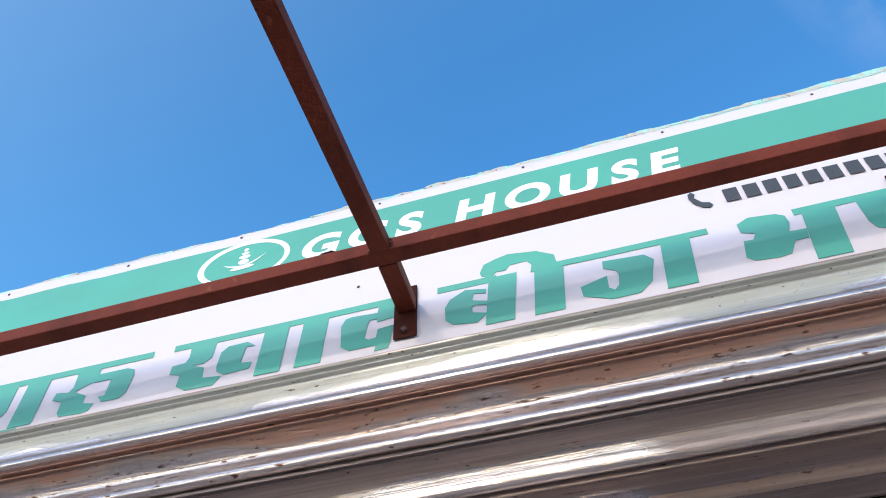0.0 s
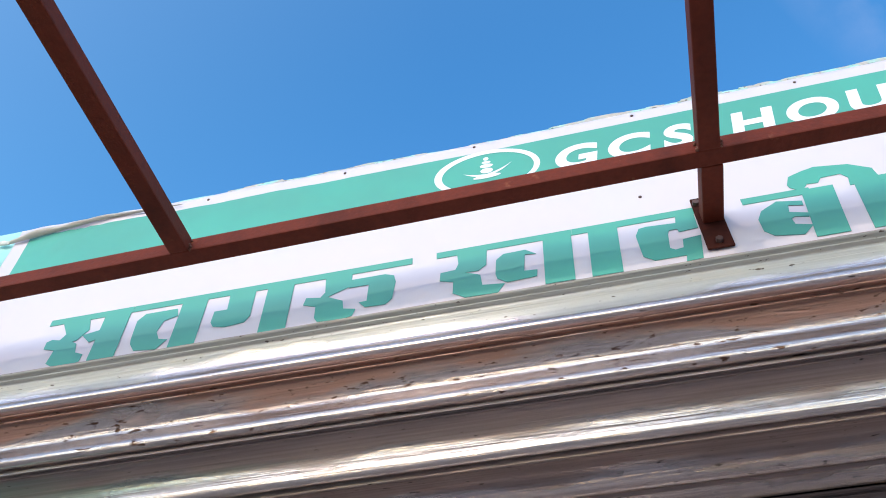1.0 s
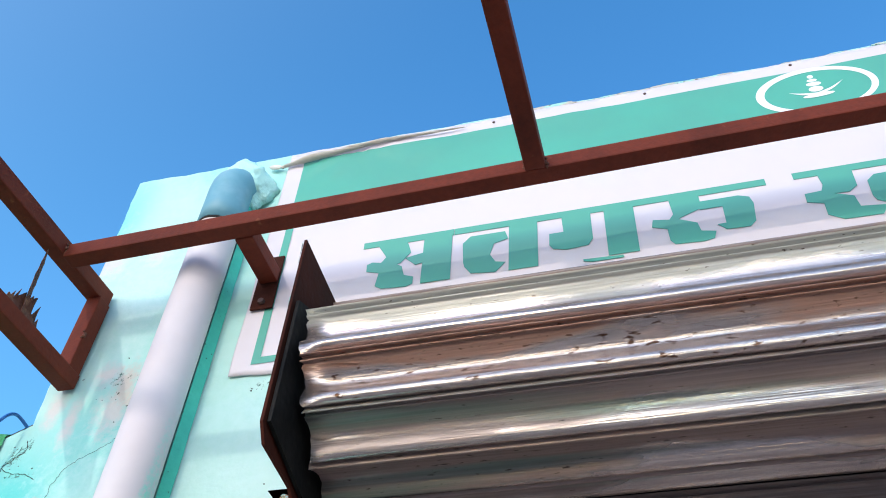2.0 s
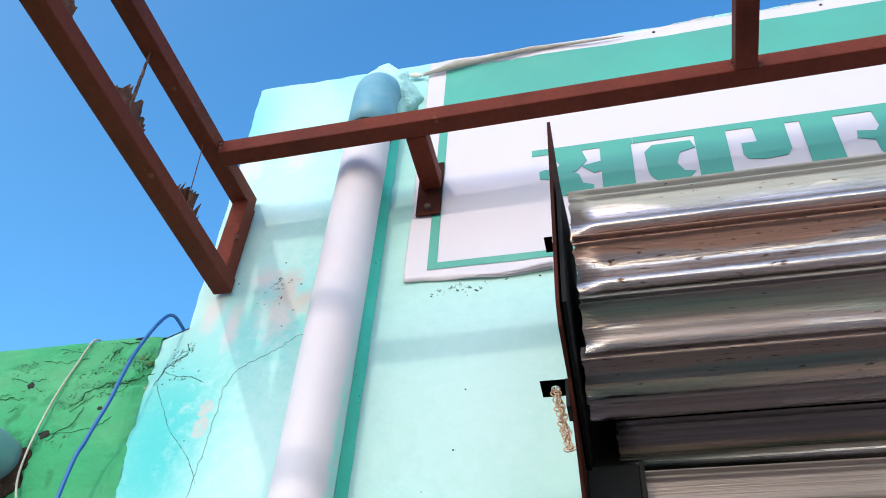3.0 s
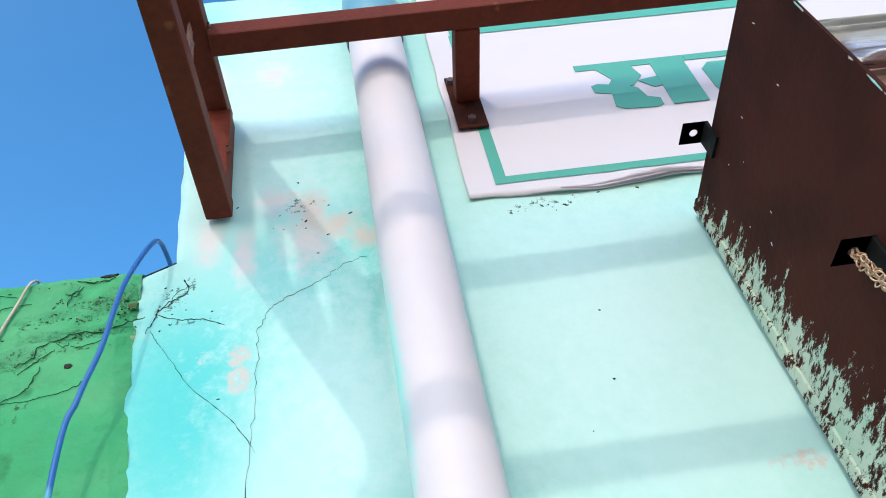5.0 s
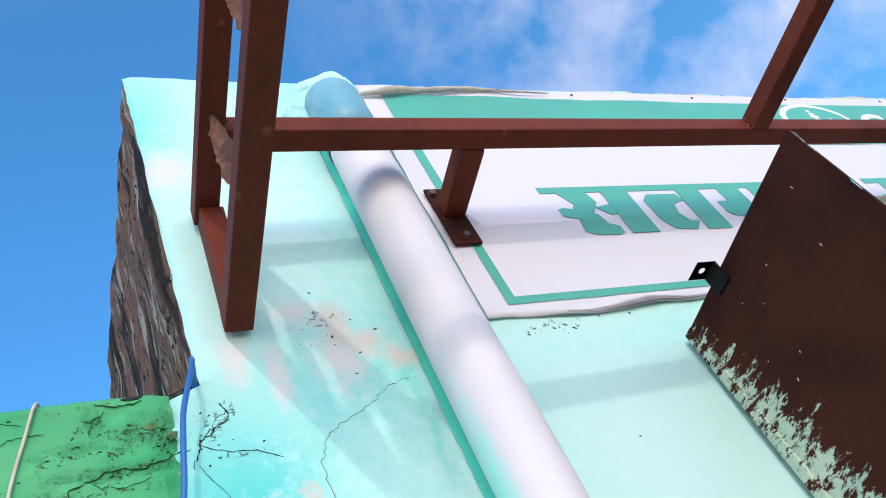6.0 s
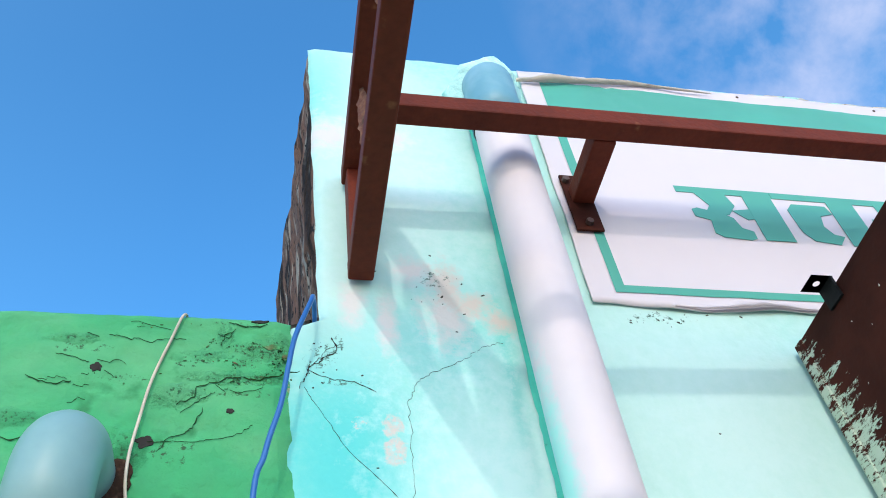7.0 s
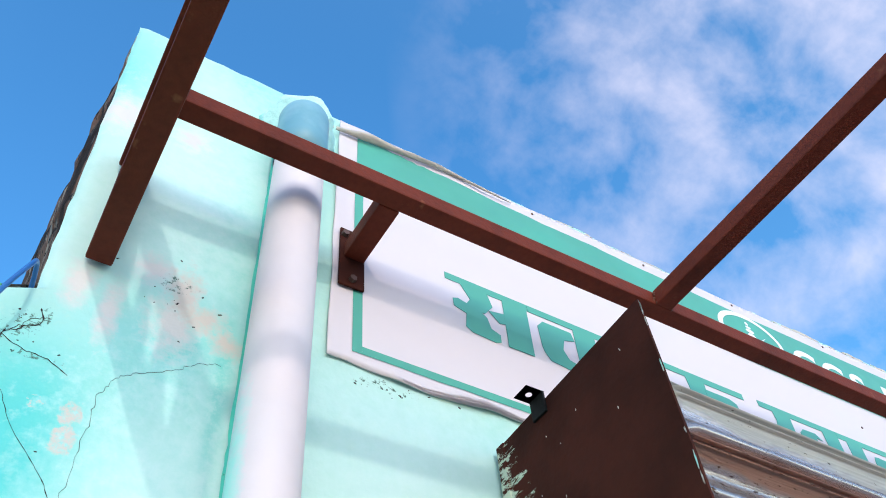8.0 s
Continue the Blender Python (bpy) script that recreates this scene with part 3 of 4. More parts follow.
for k in range(26):
    x = 0.75 + k * 0.16 + random.uniform(-0.05, 0.05)
    flake("bare_edge", x, wall_top(x) - 0.020, random.uniform(0.06, 0.15), random.uniform(0.006, 0.013), M_BARE, k * 2.9 + 40, "", rough=0.35, tilt=0.01)


def crack(points, width, parent, seed, label=""):
    line = []
    pts = bend([(x, 0, z) for x, z in points], 10)
    for i, p in enumerate(pts):
        j = 0.005 * noise.noise(Vector((p.x * 60, p.z * 60, seed))) + 0.003 * noise.noise(Vector((p.x * 170, p.z * 170, seed)))
        line.append(Vector((p.x + j, 0, p.z - j)))
    bm = bmesh.new()
    rows = []
    for i, p in enumerate(line):
        w = (line[min(i + 1, len(line) - 1)] - line[max(i - 1, 0)]).normalized()
        n = Vector((-w.z, 0, w.x))
        h = 0.62 * width * (0.15 + 0.75 * abs(noise.noise(Vector((i * 0.45, seed, 0)))) * 2) * min(1, 0.3 + i * 0.2, 0.3 + (len(line) - 1 - i) * 0.2) / 2
        rows.append([bm.verts.new(q + Vector((0, front_y(q.x, q.z) - e, 0))) for q, e in ((p + n * h, 0.0005), (p, 0.0012), (p - n * h, 0.0005))])
    for a, b in zip(rows, rows[1:]):
        for k in range(2):
            bm.faces.new((a[k], a[k + 1], b[k + 1], b[k]))
    return part("crack", bm, M_CRACK, parent, label)


for k, (pts, w) in enumerate([
    ([(-0.592, 2.497), (-0.575, 2.467), (-0.556, 2.435), (-0.524, 2.378), (-0.490, 2.340), (-0.457, 2.300), (-0.43, 2.25)], 0.0026),
    ([(-0.586, 2.529), (-0.548, 2.51), (-0.515, 2.505), (-0.48, 2.489)], 0.0045),
    ([(-0.548, 2.60), (-0.540, 2.575), (-0.565, 2.55), (-0.586, 2.525), (-0.596, 2.49)], 0.006),
    ([(-0.53, 2.585), (-0.558, 2.565), (-0.575, 2.535)], 0.005),
    ([(-0.304, 2.577), (-0.355, 2.542), (-0.403, 2.514), (-0.425, 2.47), (-0.430, 2.394), (-0.437, 2.25), (-0.445, 2.12)], 0.0020),
    ([(-0.255, 2.60), (-0.28, 2.59), (-0.304, 2.577)], 0.001),
]):
    crack(pts, w, wall_front, k * 3.3)
random.seed(4)
for k in range(58):
    if k < 16:  # along the paint's seam with the green wall
        x, z = random.gauss(-0.572, 0.018), random.gauss(2.555, 0.032)
    elif k < 34:  # over the worn plaster
        x, z = random.gauss(-0.36, 0.06), random.gauss(2.69, 0.06)
    elif k < 46:  # under the sign's corner
        x, z = random.gauss(0.07, 0.07), random.gauss(2.672, 0.014)
    else:
        x, z = random.uniform(-0.56, 0.25), random.uniform(2.2, 3.5)
    if x < -0.597 or -0.25 < x < -0.1 or (x > -0.07 and z > 2.69) or z > 3.5:
        continue
    r = 0.0005 + 0.0012 * random.random() ** 2
    flake("pit", x, z, r * random.uniform(1, 2.6), r, M_CRACK, k * 1.1, "", rough=0.4, tilt=random.uniform(-0.6, 0.9), proud=0.0008)

# ---- the neighbour's green wall ----
def green_y(x, z):
    e = max(0, 1 - abs(x + 0.64) / 0.09) * max(0, 1 - abs(z - 2.55) / 0.09)
    return -0.006 + 0.005 * noise.noise(Vector((x * 5, z * 7, 3.0))) + 0.004 * noise.noise(Vector((x * 17, z * 26, 6.0))) + 0.0018 * noise.noise(Vector((x * 50, z * 70, 2.0))) + 0.014 * e * noise.noise(Vector((x * 45, z * 45, 1.0)))


def green_edge(z):
    return -0.612 + 0.024 * min(1, max(0, 2.45 - z) / 0.25) + 0.003 * noise.noise(Vector((z * 14, 0.4, 0))) + 0.003 * noise.noise(Vector((z * 70, 3.4, 0)))


bm = bmesh.new()
grid = []
for i in range(221):
    s = i / 220
    s = s ** 2.0
    row = []
    for k in range(151):
        t = 1 - (1 - k / 150) ** 2.0
        z = t * 2.632
        x = green_edge(z) - s * 2.6
        zt = z + t ** 30 * (0.004 * noise.noise(Vector((x * 8, 0, 5))) + 0.003 * noise.noise(Vector((x * 30, 0, 5))))
        round_ = max(0, (zt - 2.612) / 0.02)
        over = 0.009 * max(0, 1 - s * 110)
        row.append(bm.verts.new((x, green_y(x, z) - 0.004 + over + 0.012 * round_ ** 2, zt)))
    grid.append(row)
for i in range(220):
    for k in range(150):
        bm.faces.new((grid[i][k], grid[i][k + 1], grid[i + 1][k + 1], grid[i + 1][k]))
back = [bm.verts.new((r[-1].co.x, 0.24, 2.62)) for r in grid]
for i in range(220):
    bm.faces.new((grid[i][-1], back[i], back[i + 1], grid[i + 1][-1]))
wall_green = solo("wall_green", bm, M_GREEN, "bright green painted plaster wall, pitted and cracked", "wall", "structure", True)


def green_flake(name, cx, cz, rx, rz, mat, seed, label="", tilt=0.0, proud=0.0055):
    o = ragged(cx, cz, rx, rz, 26, 0.28, seed, tilt)
    return part(name, slab(o, lambda u, v: Vector((u, green_y(u, v) - proud, v)), (0, 0.003, 0)), mat, wall_green, label)


for k, (cx, cz, rx, rz, tl) in enumerate([(-0.640, 2.566, 0.016, 0.004, -0.1), (-0.618, 2.545, 0.007, 0.006, 0.3)]):
    green_flake("crumbled_patch", cx, cz, rx, rz, M_CRUMBLE, k * 1.9, "crumbling brown plaster", tl)
for k, (cx, cz, rx, rz) in enumerate([(-0.894, 2.512, 0.009, 0.007), (-0.697, 2.436, 0.006, 0.004), (-0.808, 2.384, 0.012, 0.009), (-0.662, 2.618, 0.012, 0.003)]):
    green_flake("hole", cx, cz, rx, rz, M_CRACK, k * 4.9, "dark hole in the plaster")


def green_crack(points, width, seed):
    ob = crack(points, width, wall_green, seed)
    ob.data.materials[0] = M_GREEN_DARK
    for v in ob.data.vertices:
        v.co.y = green_y(v.co.x, v.co.z) - 0.0055 - (0.0014 if v.index % 3 == 1 else 0)


for k, (pts, w) in enumerate([
    ([(-0.885, 2.573), (-0.85, 2.570), (-0.828, 2.565), (-0.80, 2.573), (-0.774, 2.573)], 0.0035),
    ([(-0.775, 2.448), (-0.755, 2.460), (-0.743, 2.481), (-0.711, 2.496), (-0.673, 2.50), (-0.63, 2.508), (-0.60, 2.52)], 0.0055),
    ([(-0.79, 2.365), (-0.775, 2.385), (-0.75, 2.405), (-0.735, 2.44)], 0.004),
    ([(-0.905, 2.52), (-0.93, 2.53), (-0.955, 2.535)], 0.004),
    ([(-0.885, 2.508), (-0.87, 2.498)], 0.003),
    ([(-0.86, 2.605), (-0.80, 2.594)], 0.002),
    ([(-0.70, 2.475), (-0.68, 2.470), (-0.65, 2.49)], 0.002),
    ([(-1.02, 2.40), (-0.98, 2.383), (-0.938, 2.401), (-0.92, 2.38)], 0.006),
    ([(-0.985, 2.49), (-0.95, 2.48), (-0.925, 2.485)], 0.006),
    ([(-0.71, 2.612), (-0.68, 2.606), (-0.65, 2.608)], 0.005),
    ([(-0.90, 2.57), (-0.92, 2.578)], 0.004),
    ([(-0.808, 2.386), (-0.76, 2.382), (-0.715, 2.385), (-0.66, 2.41)], 0.0022),
    ([(-0.765, 2.43), (-0.742, 2.455), (-0.720, 2.470)], 0.003),
    ([(-0.72, 2.56), (-0.716, 2.585), (-0.700, 2.600)], 0.005),
]):
    green_crack(pts, w, k * 5.3)
random.seed(9)
# crumbled clusters: centre, spread along and across, tilt, how many
for cx, cz, along, across, tilt, many in ((-0.660, 2.560, 0.032, 0.006, -0.15, 14), (-0.735, 2.574, 0.013, 0.005, 1.25, 6), (-0.755, 2.527, 0.020, 0.008, 0.1, 7), (-0.700, 2.530, 0.020, 0.005, -0.1, 7), (-0.626, 2.535, 0.016, 0.014, 0.3, 12), (-0.690, 2.490, 0.050, 0.006, 0.25, 12), (-0.860, 2.495, 0.040, 0.006, 0.15, 6), (-0.800, 2.604, 0.030, 0.003, 0.05, 5)):
    for k in range(many):
        u, v = random.gauss(0, along), random.gauss(0, across)
        x, z = cx + u * math.cos(tilt) - v * math.sin(tilt), cz + u * math.sin(tilt) + v * math.cos(tilt)
        if x > -0.604 or z > 2.615:
            continue
        r = 0.0004 + 0.0008 * random.random() ** 2
        green_flake("crumb", x, z, r * random.uniform(1, 3.5), r, M_GREEN_DARK if k % 3 else M_CRUMBLE, k * 1.9 + 5, "", tilt + random.uniform(-0.6, 0.6))
for k in range(9):
    x, z = random.uniform(-1.02, -0.65), random.uniform(2.40, 2.60)
    n = random.randint(2, 4)
    pts = [(x + i * random.uniform(0.008, 0.016), z + random.uniform(-0.004, 0.006)) for i in range(n)]
    green_crack(pts, random.uniform(0.001, 0.002), k * 2.1 + 60)

# ---- the printed sign ----
def sign_y(x, z):
    """The flex sheet's waves: calm in the middle, puckered along the top and the bottom edge."""
    rim = max(0, 1 - abs(z - 3.52) / 0.13) * max(0, 1 - max(0, x - 0.5) / 0.8) + max(0, 1 - abs(z - 2.70) / 0.05) * (1 if x < 0.35 else 0.3)
    # creases fanning out from where the top edge has pulled loose
    far = math.hypot(x - 0.16, z - 3.515)
    fan = 0.0022 * math.exp(-far / 0.13) * math.sin(math.atan2(3.515 - z, x - 0.16) * 11) if x < 0.9 and z > 3.2 else 0.0
    calm = fan + 0.0014 * noise.noise(Vector((x * 1.7, z * 4, 8)))
    return -0.008 + calm + rim * (0.006 * noise.noise(Vector((x * 7 + z * 9, z * 5, 2))) + 0.003 * noise.noise(Vector((x * 21 - z * 16, z * 8, 5))))


def rise(x, z):
    """The sheet hangs a little higher towards its far end."""
    return z + 0.040 * max(0, x - 1.4) * max(0, z - 2.9)


def sign_left(z):
    return -0.062 + 0.004 * noise.noise(Vector((z * 7, 0, 3))) + 0.006 * (z - 2.7)


def sign_bottom(x):
    return 2.706 - 0.010 * math.sin(max(0, min(1, (x + 0.02) / 0.36)) * math.pi) + 0.006 * noise.noise(Vector((x * 9, 0, 6)))


SIGN_RIGHT = 4.6


def sheet(x0, x1, z0, z1, nx, nz, proud, thick=0.0):
    """A sheet that follows the sign's waves; its borders are numbers or functions of z (x0) and of x (z0)."""
    bm = bmesh.new()
    rows = []
    for i in range(nx + 1):
        row = []
        for k in range(nz + 1):
            t = k / nz
            zg = 2.7 + t * 0.84
            xa = x0(zg) if callable(x0) else x0
            x = xa + (x1 - xa) * (i / nx) ** 1.4
            za = z0(x) if callable(z0) else z0
            z = za + (z1 - za) * t
            row.append(bm.verts.new((x, sign_y(x, z) - proud, rise(x, z))))
        rows.append(row)
    for i in range(nx):
        for k in range(nz):
            bm.faces.new((rows[i][k], rows[i + 1][k], rows[i + 1][k + 1], rows[i][k + 1]))
    if thick:
        r = bmesh.ops.extrude_face_region(bm, geom=bm.faces[:])
        for v in r["geom"]:
            if isinstance(v, bmesh.types.BMVert):
                v.co.y += thick
    return bm


sign = thing("shop_sign", (2.2, -0.005, 2.7), "white printed flex shop sign with teal header, edges curling", "sign")
part("sheet", sheet(sign_left, SIGN_RIGHT, sign_bottom, 3.545, 170, 60, 0.0, 0.003), M_FLEX, sign, "white flex sheet, puckered at its edges", True)
part("header_band", sheet(-0.006, SIGN_RIGHT, 3.268, 3.498, 150, 18, 0.0016), M_PRINT, sign, "teal header band", True)
part("left_border", sheet(lambda z: -0.010, 0.012, 2.732, 3.268, 3, 40, 0.0014), M_PRINT, sign, "teal border line", True)
part("bottom_border", sheet(0.012, SIGN_RIGHT, 2.732, 2.752, 150, 3, 0.0014), M_PRINT, sign, "teal border line", True)

# the loose top edge rolls forward and shows its beige back
bm = bmesh.new()
rows = []
for i in range(61):
    s = i / 60
    x = -0.072 + s * 0.56
    r = (0.0105 + 0.003 * noise.noise(Vector((x * 14, 0, 0)))) * min(1, 0.35 + s * 5) * max(0, 1 - s) ** 0.8 + 0.0012
    zc = 3.492 + 0.028 * min(1, max(0, (x - 0.0) / 0.22)) - 0.010 * max(0, 1 - s * 8)
    row = []
    for k in range(11):
        a = radians(100 + 200 * k / 10)
        row.append(bm.verts.new((x, -0.012 - r * 0.9 + r * 1.1 * math.cos(a), zc + r * math.sin(a) * (1 + 0.3 * noise.noise(Vector((x * 30, k, 0)))))))
    rows.append(row)
for a, b in zip(rows, rows[1:]):
    for k in range(10):
        bm.faces.new((a[k], a[k + 1], b[k + 1], b[k]))
bmesh.ops.solidify(bm, geom=bm.faces[:], thickness=0.001)
part("rolled_edge", bm, M_FLEX_BACK, sign, "beige rolled-over top edge of the sheet", True)
# a small curl of the torn corner
bm = bmesh.new()
bmesh.ops.create_uvsphere(bm, u_segments=20, v_segments=10, radius=1.0, matrix=Matrix.LocRotScale((-0.098, -0.012, 3.494), Euler((0, radians(12), 0)), (0.024, 0.006, 0.010)))
for v in bm.verts:
    v.co += Vector((0.004, 0.002, 0.004)) * noise.noise(v.co * 60)
part("curled_corner", bm, M_FLEX_BACK, sign, "curled beige corner of the sheet", True)
# the lower edge buckles outwards beside the shutter's bracket
bm = bmesh.new()
rows = []
for i in range(41):
    s = i / 40
    x = 0.10 + s * 0.35
    r = 0.0012 + 0.0050 * math.sin(s * math.pi) ** 2 * (0.7 + 0.6 * abs(noise.noise(Vector((x * 19, 3, 0)))))
    row = []
    for k in range(9):
        a = radians(260 - 190 * k / 8)
        row.append(bm.verts.new((x, -0.009 - r + r * 1.2 * math.cos(a), sign_bottom(x) + 0.004 + r * math.sin(a))))
    rows.append(row)
for a, b in zip(rows, rows[1:]):
    for k in range(8):
        bm.faces.new((a[k], a[k + 1], b[k + 1], b[k]))
bmesh.ops.solidify(bm, geom=bm.faces[:], thickness=0.001)
part("buckled_edge", bm, M_FLEX, sign, "buckled lower edge of the sheet", True)


def glyph(name, x0, strokes, mat=M_PRINT, z0=2.904, wide=1.0, tall=1.0):
    """A painted letter of flat strokes; each stroke is an outline in millimetres from the letter's left foot."""
    bm = bmesh.new()
    for step, outline in enumerate(strokes):
        def place(u, v, step=step):
            x, z = x0 + wide * u / 1000, z0 + tall * v / 1000
            return Vector((x, sign_y(x, z) - 0.0016 - 0.0003 * step, rise(x, z)))

        one = slab(outline, place, (0, 0.0010, 0))
        me = bpy.data.meshes.new("stroke")
        one.to_mesh(me); one.free()
        bm.from_mesh(me)
        bpy.data.meshes.remove(me)
    return part(name, bm, mat, sign)


def bar(x0, x1, z0, z1):
    return [(x0, z0), (x1, z0), (x1, z1), (x0, z1)]


def stem(x, top=166, foot=10, wide=70, lean=0):
    return [(x, foot), (x + wide, foot), (x + wide + lean, top), (x + lean, top)]


HEAD = (163, 185)
glyph("letter", 0.228, [bar(0, 238, *HEAD), [(38, 170), (115, 170), (120, 157), (129, 124), (104, 91), (94, 89), (108, 79), (116, 47), (140, 37), (139, 14), (124, 7), (61, 12), (44, 24), (50, 67), (17, 78), (16, 102), (30, 108), (53, 102), (65, 120)],
      [(115, 106), (165, 116), (165, 82), (143, 76)], stem(159, lean=2, wide=73)])
glyph("letter", 0.467, [bar(0, 212, *HEAD), [(128, 147), (41, 147), (22, 125), (24, 60), (27, 44), (43, 19), (103, 11), (127, 40), (103, 46), (90, 73), (100, 109), (135, 120)], stem(134, lean=4)])
glyph("letter", 0.677, [bar(0, 235, *HEAD), [(57, 170), (127, 170), (126, 75), (114, 55), (64, 50), (32, 58), (23, 74), (25, 112), (59, 112)], stem(156, lean=3), [(98, 9), (188, 5), (190, -3), (119, -3), (98, 3)]])
glyph("letter", 0.912, [bar(0, 299, *HEAD), [(76, 170), (146, 170), (145, 120), (95, 98), (90, 94), (128, 73), (132, 45), (163, 37), (156, 15), (133, 10), (70, 14), (61, 29), (60, 67), (27, 80), (32, 104), (69, 97), (80, 113)],
      [(140, 142), (231, 142), (254, 132), (259, 109), (252, 51), (237, 35), (186, 37), (170, 57), (189, 58), (191, 114), (140, 114)]])
glyph("letter", 1.272, [bar(0, 345, *HEAD), [(53, 170), (130, 170), (126, 111), (105, 94), (72, 96), (110, 79), (113, 43), (168, 36), (150, 9), (70, 10), (40, 31), (42, 69), (8, 80), (10, 108), (48, 111), (56, 130)],
      [(225, 140), (250, 120), (223, 123), (217, 67), (249, 64), (246, 42), (174, 38), (151, 55), (147, 72), (151, 121), (170, 138)], stem(263, wide=71, lean=8)], z0=2.907, wide=0.967)
glyph("letter", 1.606, [bar(0, 120, *HEAD), stem(28, wide=72, lean=10)], z0=2.907, wide=0.967)
glyph("letter", 1.722, [bar(0, 180, *HEAD), [(132, 170), (175, 170), (174, 112), (128, 108), (126, 120), (107, 119), (102, 107), (97, 60), (108, 52), (127, 55), (131, 82), (174, 86), (162, 11), (124, 9), (128, 28), (56, 28), (32, 47), (29, 98), (28, 120), (39, 143), (58, 146), (127, 141)]], z0=2.907, wide=0.967)
glyph("letter", 2.004, [bar(0, 160, 155, 178), [(131, 133), (75, 146), (33, 120), (19, 92), (20, 48), (38, 27), (101, 15), (129, 43), (92, 55), (90, 75), (99, 81), (128, 72), (134, 86), (92, 100), (97, 125), (129, 116)], stem(122, top=172, foot=0, wide=74, lean=18)], z0=2.924, wide=0.967, tall=0.935)
glyph("letter", 2.117, [[(0, 200), (12, 231), (45, 244), (79, 253), (155, 240), (201, 209), (203, 185), (210, 152), (133, 160), (139, 189), (127, 208), (81, 206), (70, 189), (44, 191), (27, 169), (3, 188)], stem(129, top=172, foot=-2, wide=76, lean=15), bar(200, 260, 157, 178)], z0=2.924, wide=0.967, tall=0.935)
glyph("letter", 2.359, [bar(0, 337, 156, 178), [(66, 140), (170, 132), (190, 108), (172, 34), (137, 0), (69, -2), (2, 28), (0, 63), (69, 84), (67, 40), (80, 28), (92, 43), (98, 81), (93, 96), (64, 113)], stem(200, top=170, foot=-6, wide=73, lean=18)], z0=2.924, wide=0.967, tall=0.935)
glyph("letter", 2.743, [bar(148, 345, 153, 176), [(12, 165), (44, 182), (108, 173), (127, 159), (129, 132), (119, 100), (159, 98), (153, 66), (121, 65), (100, 25), (70, 20), (17, 26), (0, 43), (10, 101), (33, 99), (44, 120), (13, 133)], stem(146, top=168, foot=-12, wide=79, lean=21)], z0=2.924, wide=0.967, tall=0.935)
glyph("letter", 3.027, [bar(0, 330, 154, 176), [(0, 165), (70, 165), (66, 80), (90, 60), (112, 80), (116, 165), (186, 165), (180, 60), (150, 36), (40, 34), (9, 50), (0, 79)], stem(214, top=168, foot=-8, wide=76, lean=14)], z0=2.924, wide=0.967, tall=0.935)

# the header's white words
def words(body, x0, x1, z0, z1, gap=0.14, space=0.42):
    """White capitals, each a part of its own, spread from x0 to x1."""
    done, at = [], 0.0
    for ch in body:
        if ch == " ":
            at += space
            continue
        cu = bpy.data.curves.new("capital", "FONT")
        cu.body, cu.size, cu.offset, cu.shear = ch, 1.0, 0.042, 0.15
        ob = bpy.data.objects.new("capital", cu)
        scene.collection.objects.link(ob)
        me = bpy.data.meshes.new_from_object(ob.evaluated_get(bpy.context.evaluated_depsgraph_get()))
        bpy.data.objects.remove(ob)
        bm = bmesh.new()
        bm.from_mesh(me)
        bpy.data.meshes.remove(me)
        left = min(v.co.x for v in bm.verts)
        for v in bm.verts:
            v.co.x += at - left
        at = max(v.co.x for v in bm.verts) + gap
        done.append(bm)
    wide, low, high = at - gap, -0.045, 0.775
    for bm in done:
        for v in bm.verts:
            x, z = x0 + v.co.x / wide * (x1 - x0), z0 + (v.co.y - low) / (high - low) * (z1 - z0)
            v.co = Vector((x, sign_y(x, z) - 0.0024, rise(x, z)))
        part("header_letter", bm, M_PRINT_WHITE, sign, "white capital letter on the teal header")


words("GCS HOUSE", 1.598, 2.702, 3.336, 3.447)
# the emblem: a ring round a small plant of stacked drops and two leaves
bm = bmesh.new()
ring = []
for i in range(56):
    a = 2 * math.pi * i / 56
    w = 0.019 + 0.003 * math.cos(a - 2.4)
    ring.append([bm.verts.new((1.411 + (0.147 - e) * math.cos(a), -0.0122, 3.402 + (0.098 - e * 0.8) * math.sin(a))) for e in (0, w)])
for v in bm.verts:
    v.co.y = sign_y(v.co.x, v.co.z) - 0.0024
for i in range(56):
    a, b = ring[i], ring[(i + 1) % 56]
    bm.faces.new((a[0], b[0], b[1], a[1]))
part("emblem_ring", bm, M_PRINT_WHITE, sign, "white oval emblem ring")


def blob(cx, cz, rx, rz, tilt=0.0):
    return [(cx + rx * math.cos(a) * math.cos(tilt) - rz * math.sin(a) * math.sin(tilt), cz + rx * math.cos(a) * math.sin(tilt) + rz * math.sin(a) * math.cos(tilt)) for a in (2 * math.pi * i / 18 for i in range(18))]


def curved_leaf(x0, z0, x1, z1, sag, wide):
    """A slim leaf, pointed at both ends, along a bowed line."""
    top, low = [], []
    for i in range(11):
        f = i / 10
        x, z = x0 + (x1 - x0) * f, z0 + (z1 - z0) * f - sag * math.sin(math.pi * f)
        h = wide * math.sin(math.pi * min(1, f * 0.8 + 0.2)) / 2
        top.append((x, z + h)); low.append((x, z - h))
    return top + low[::-1]


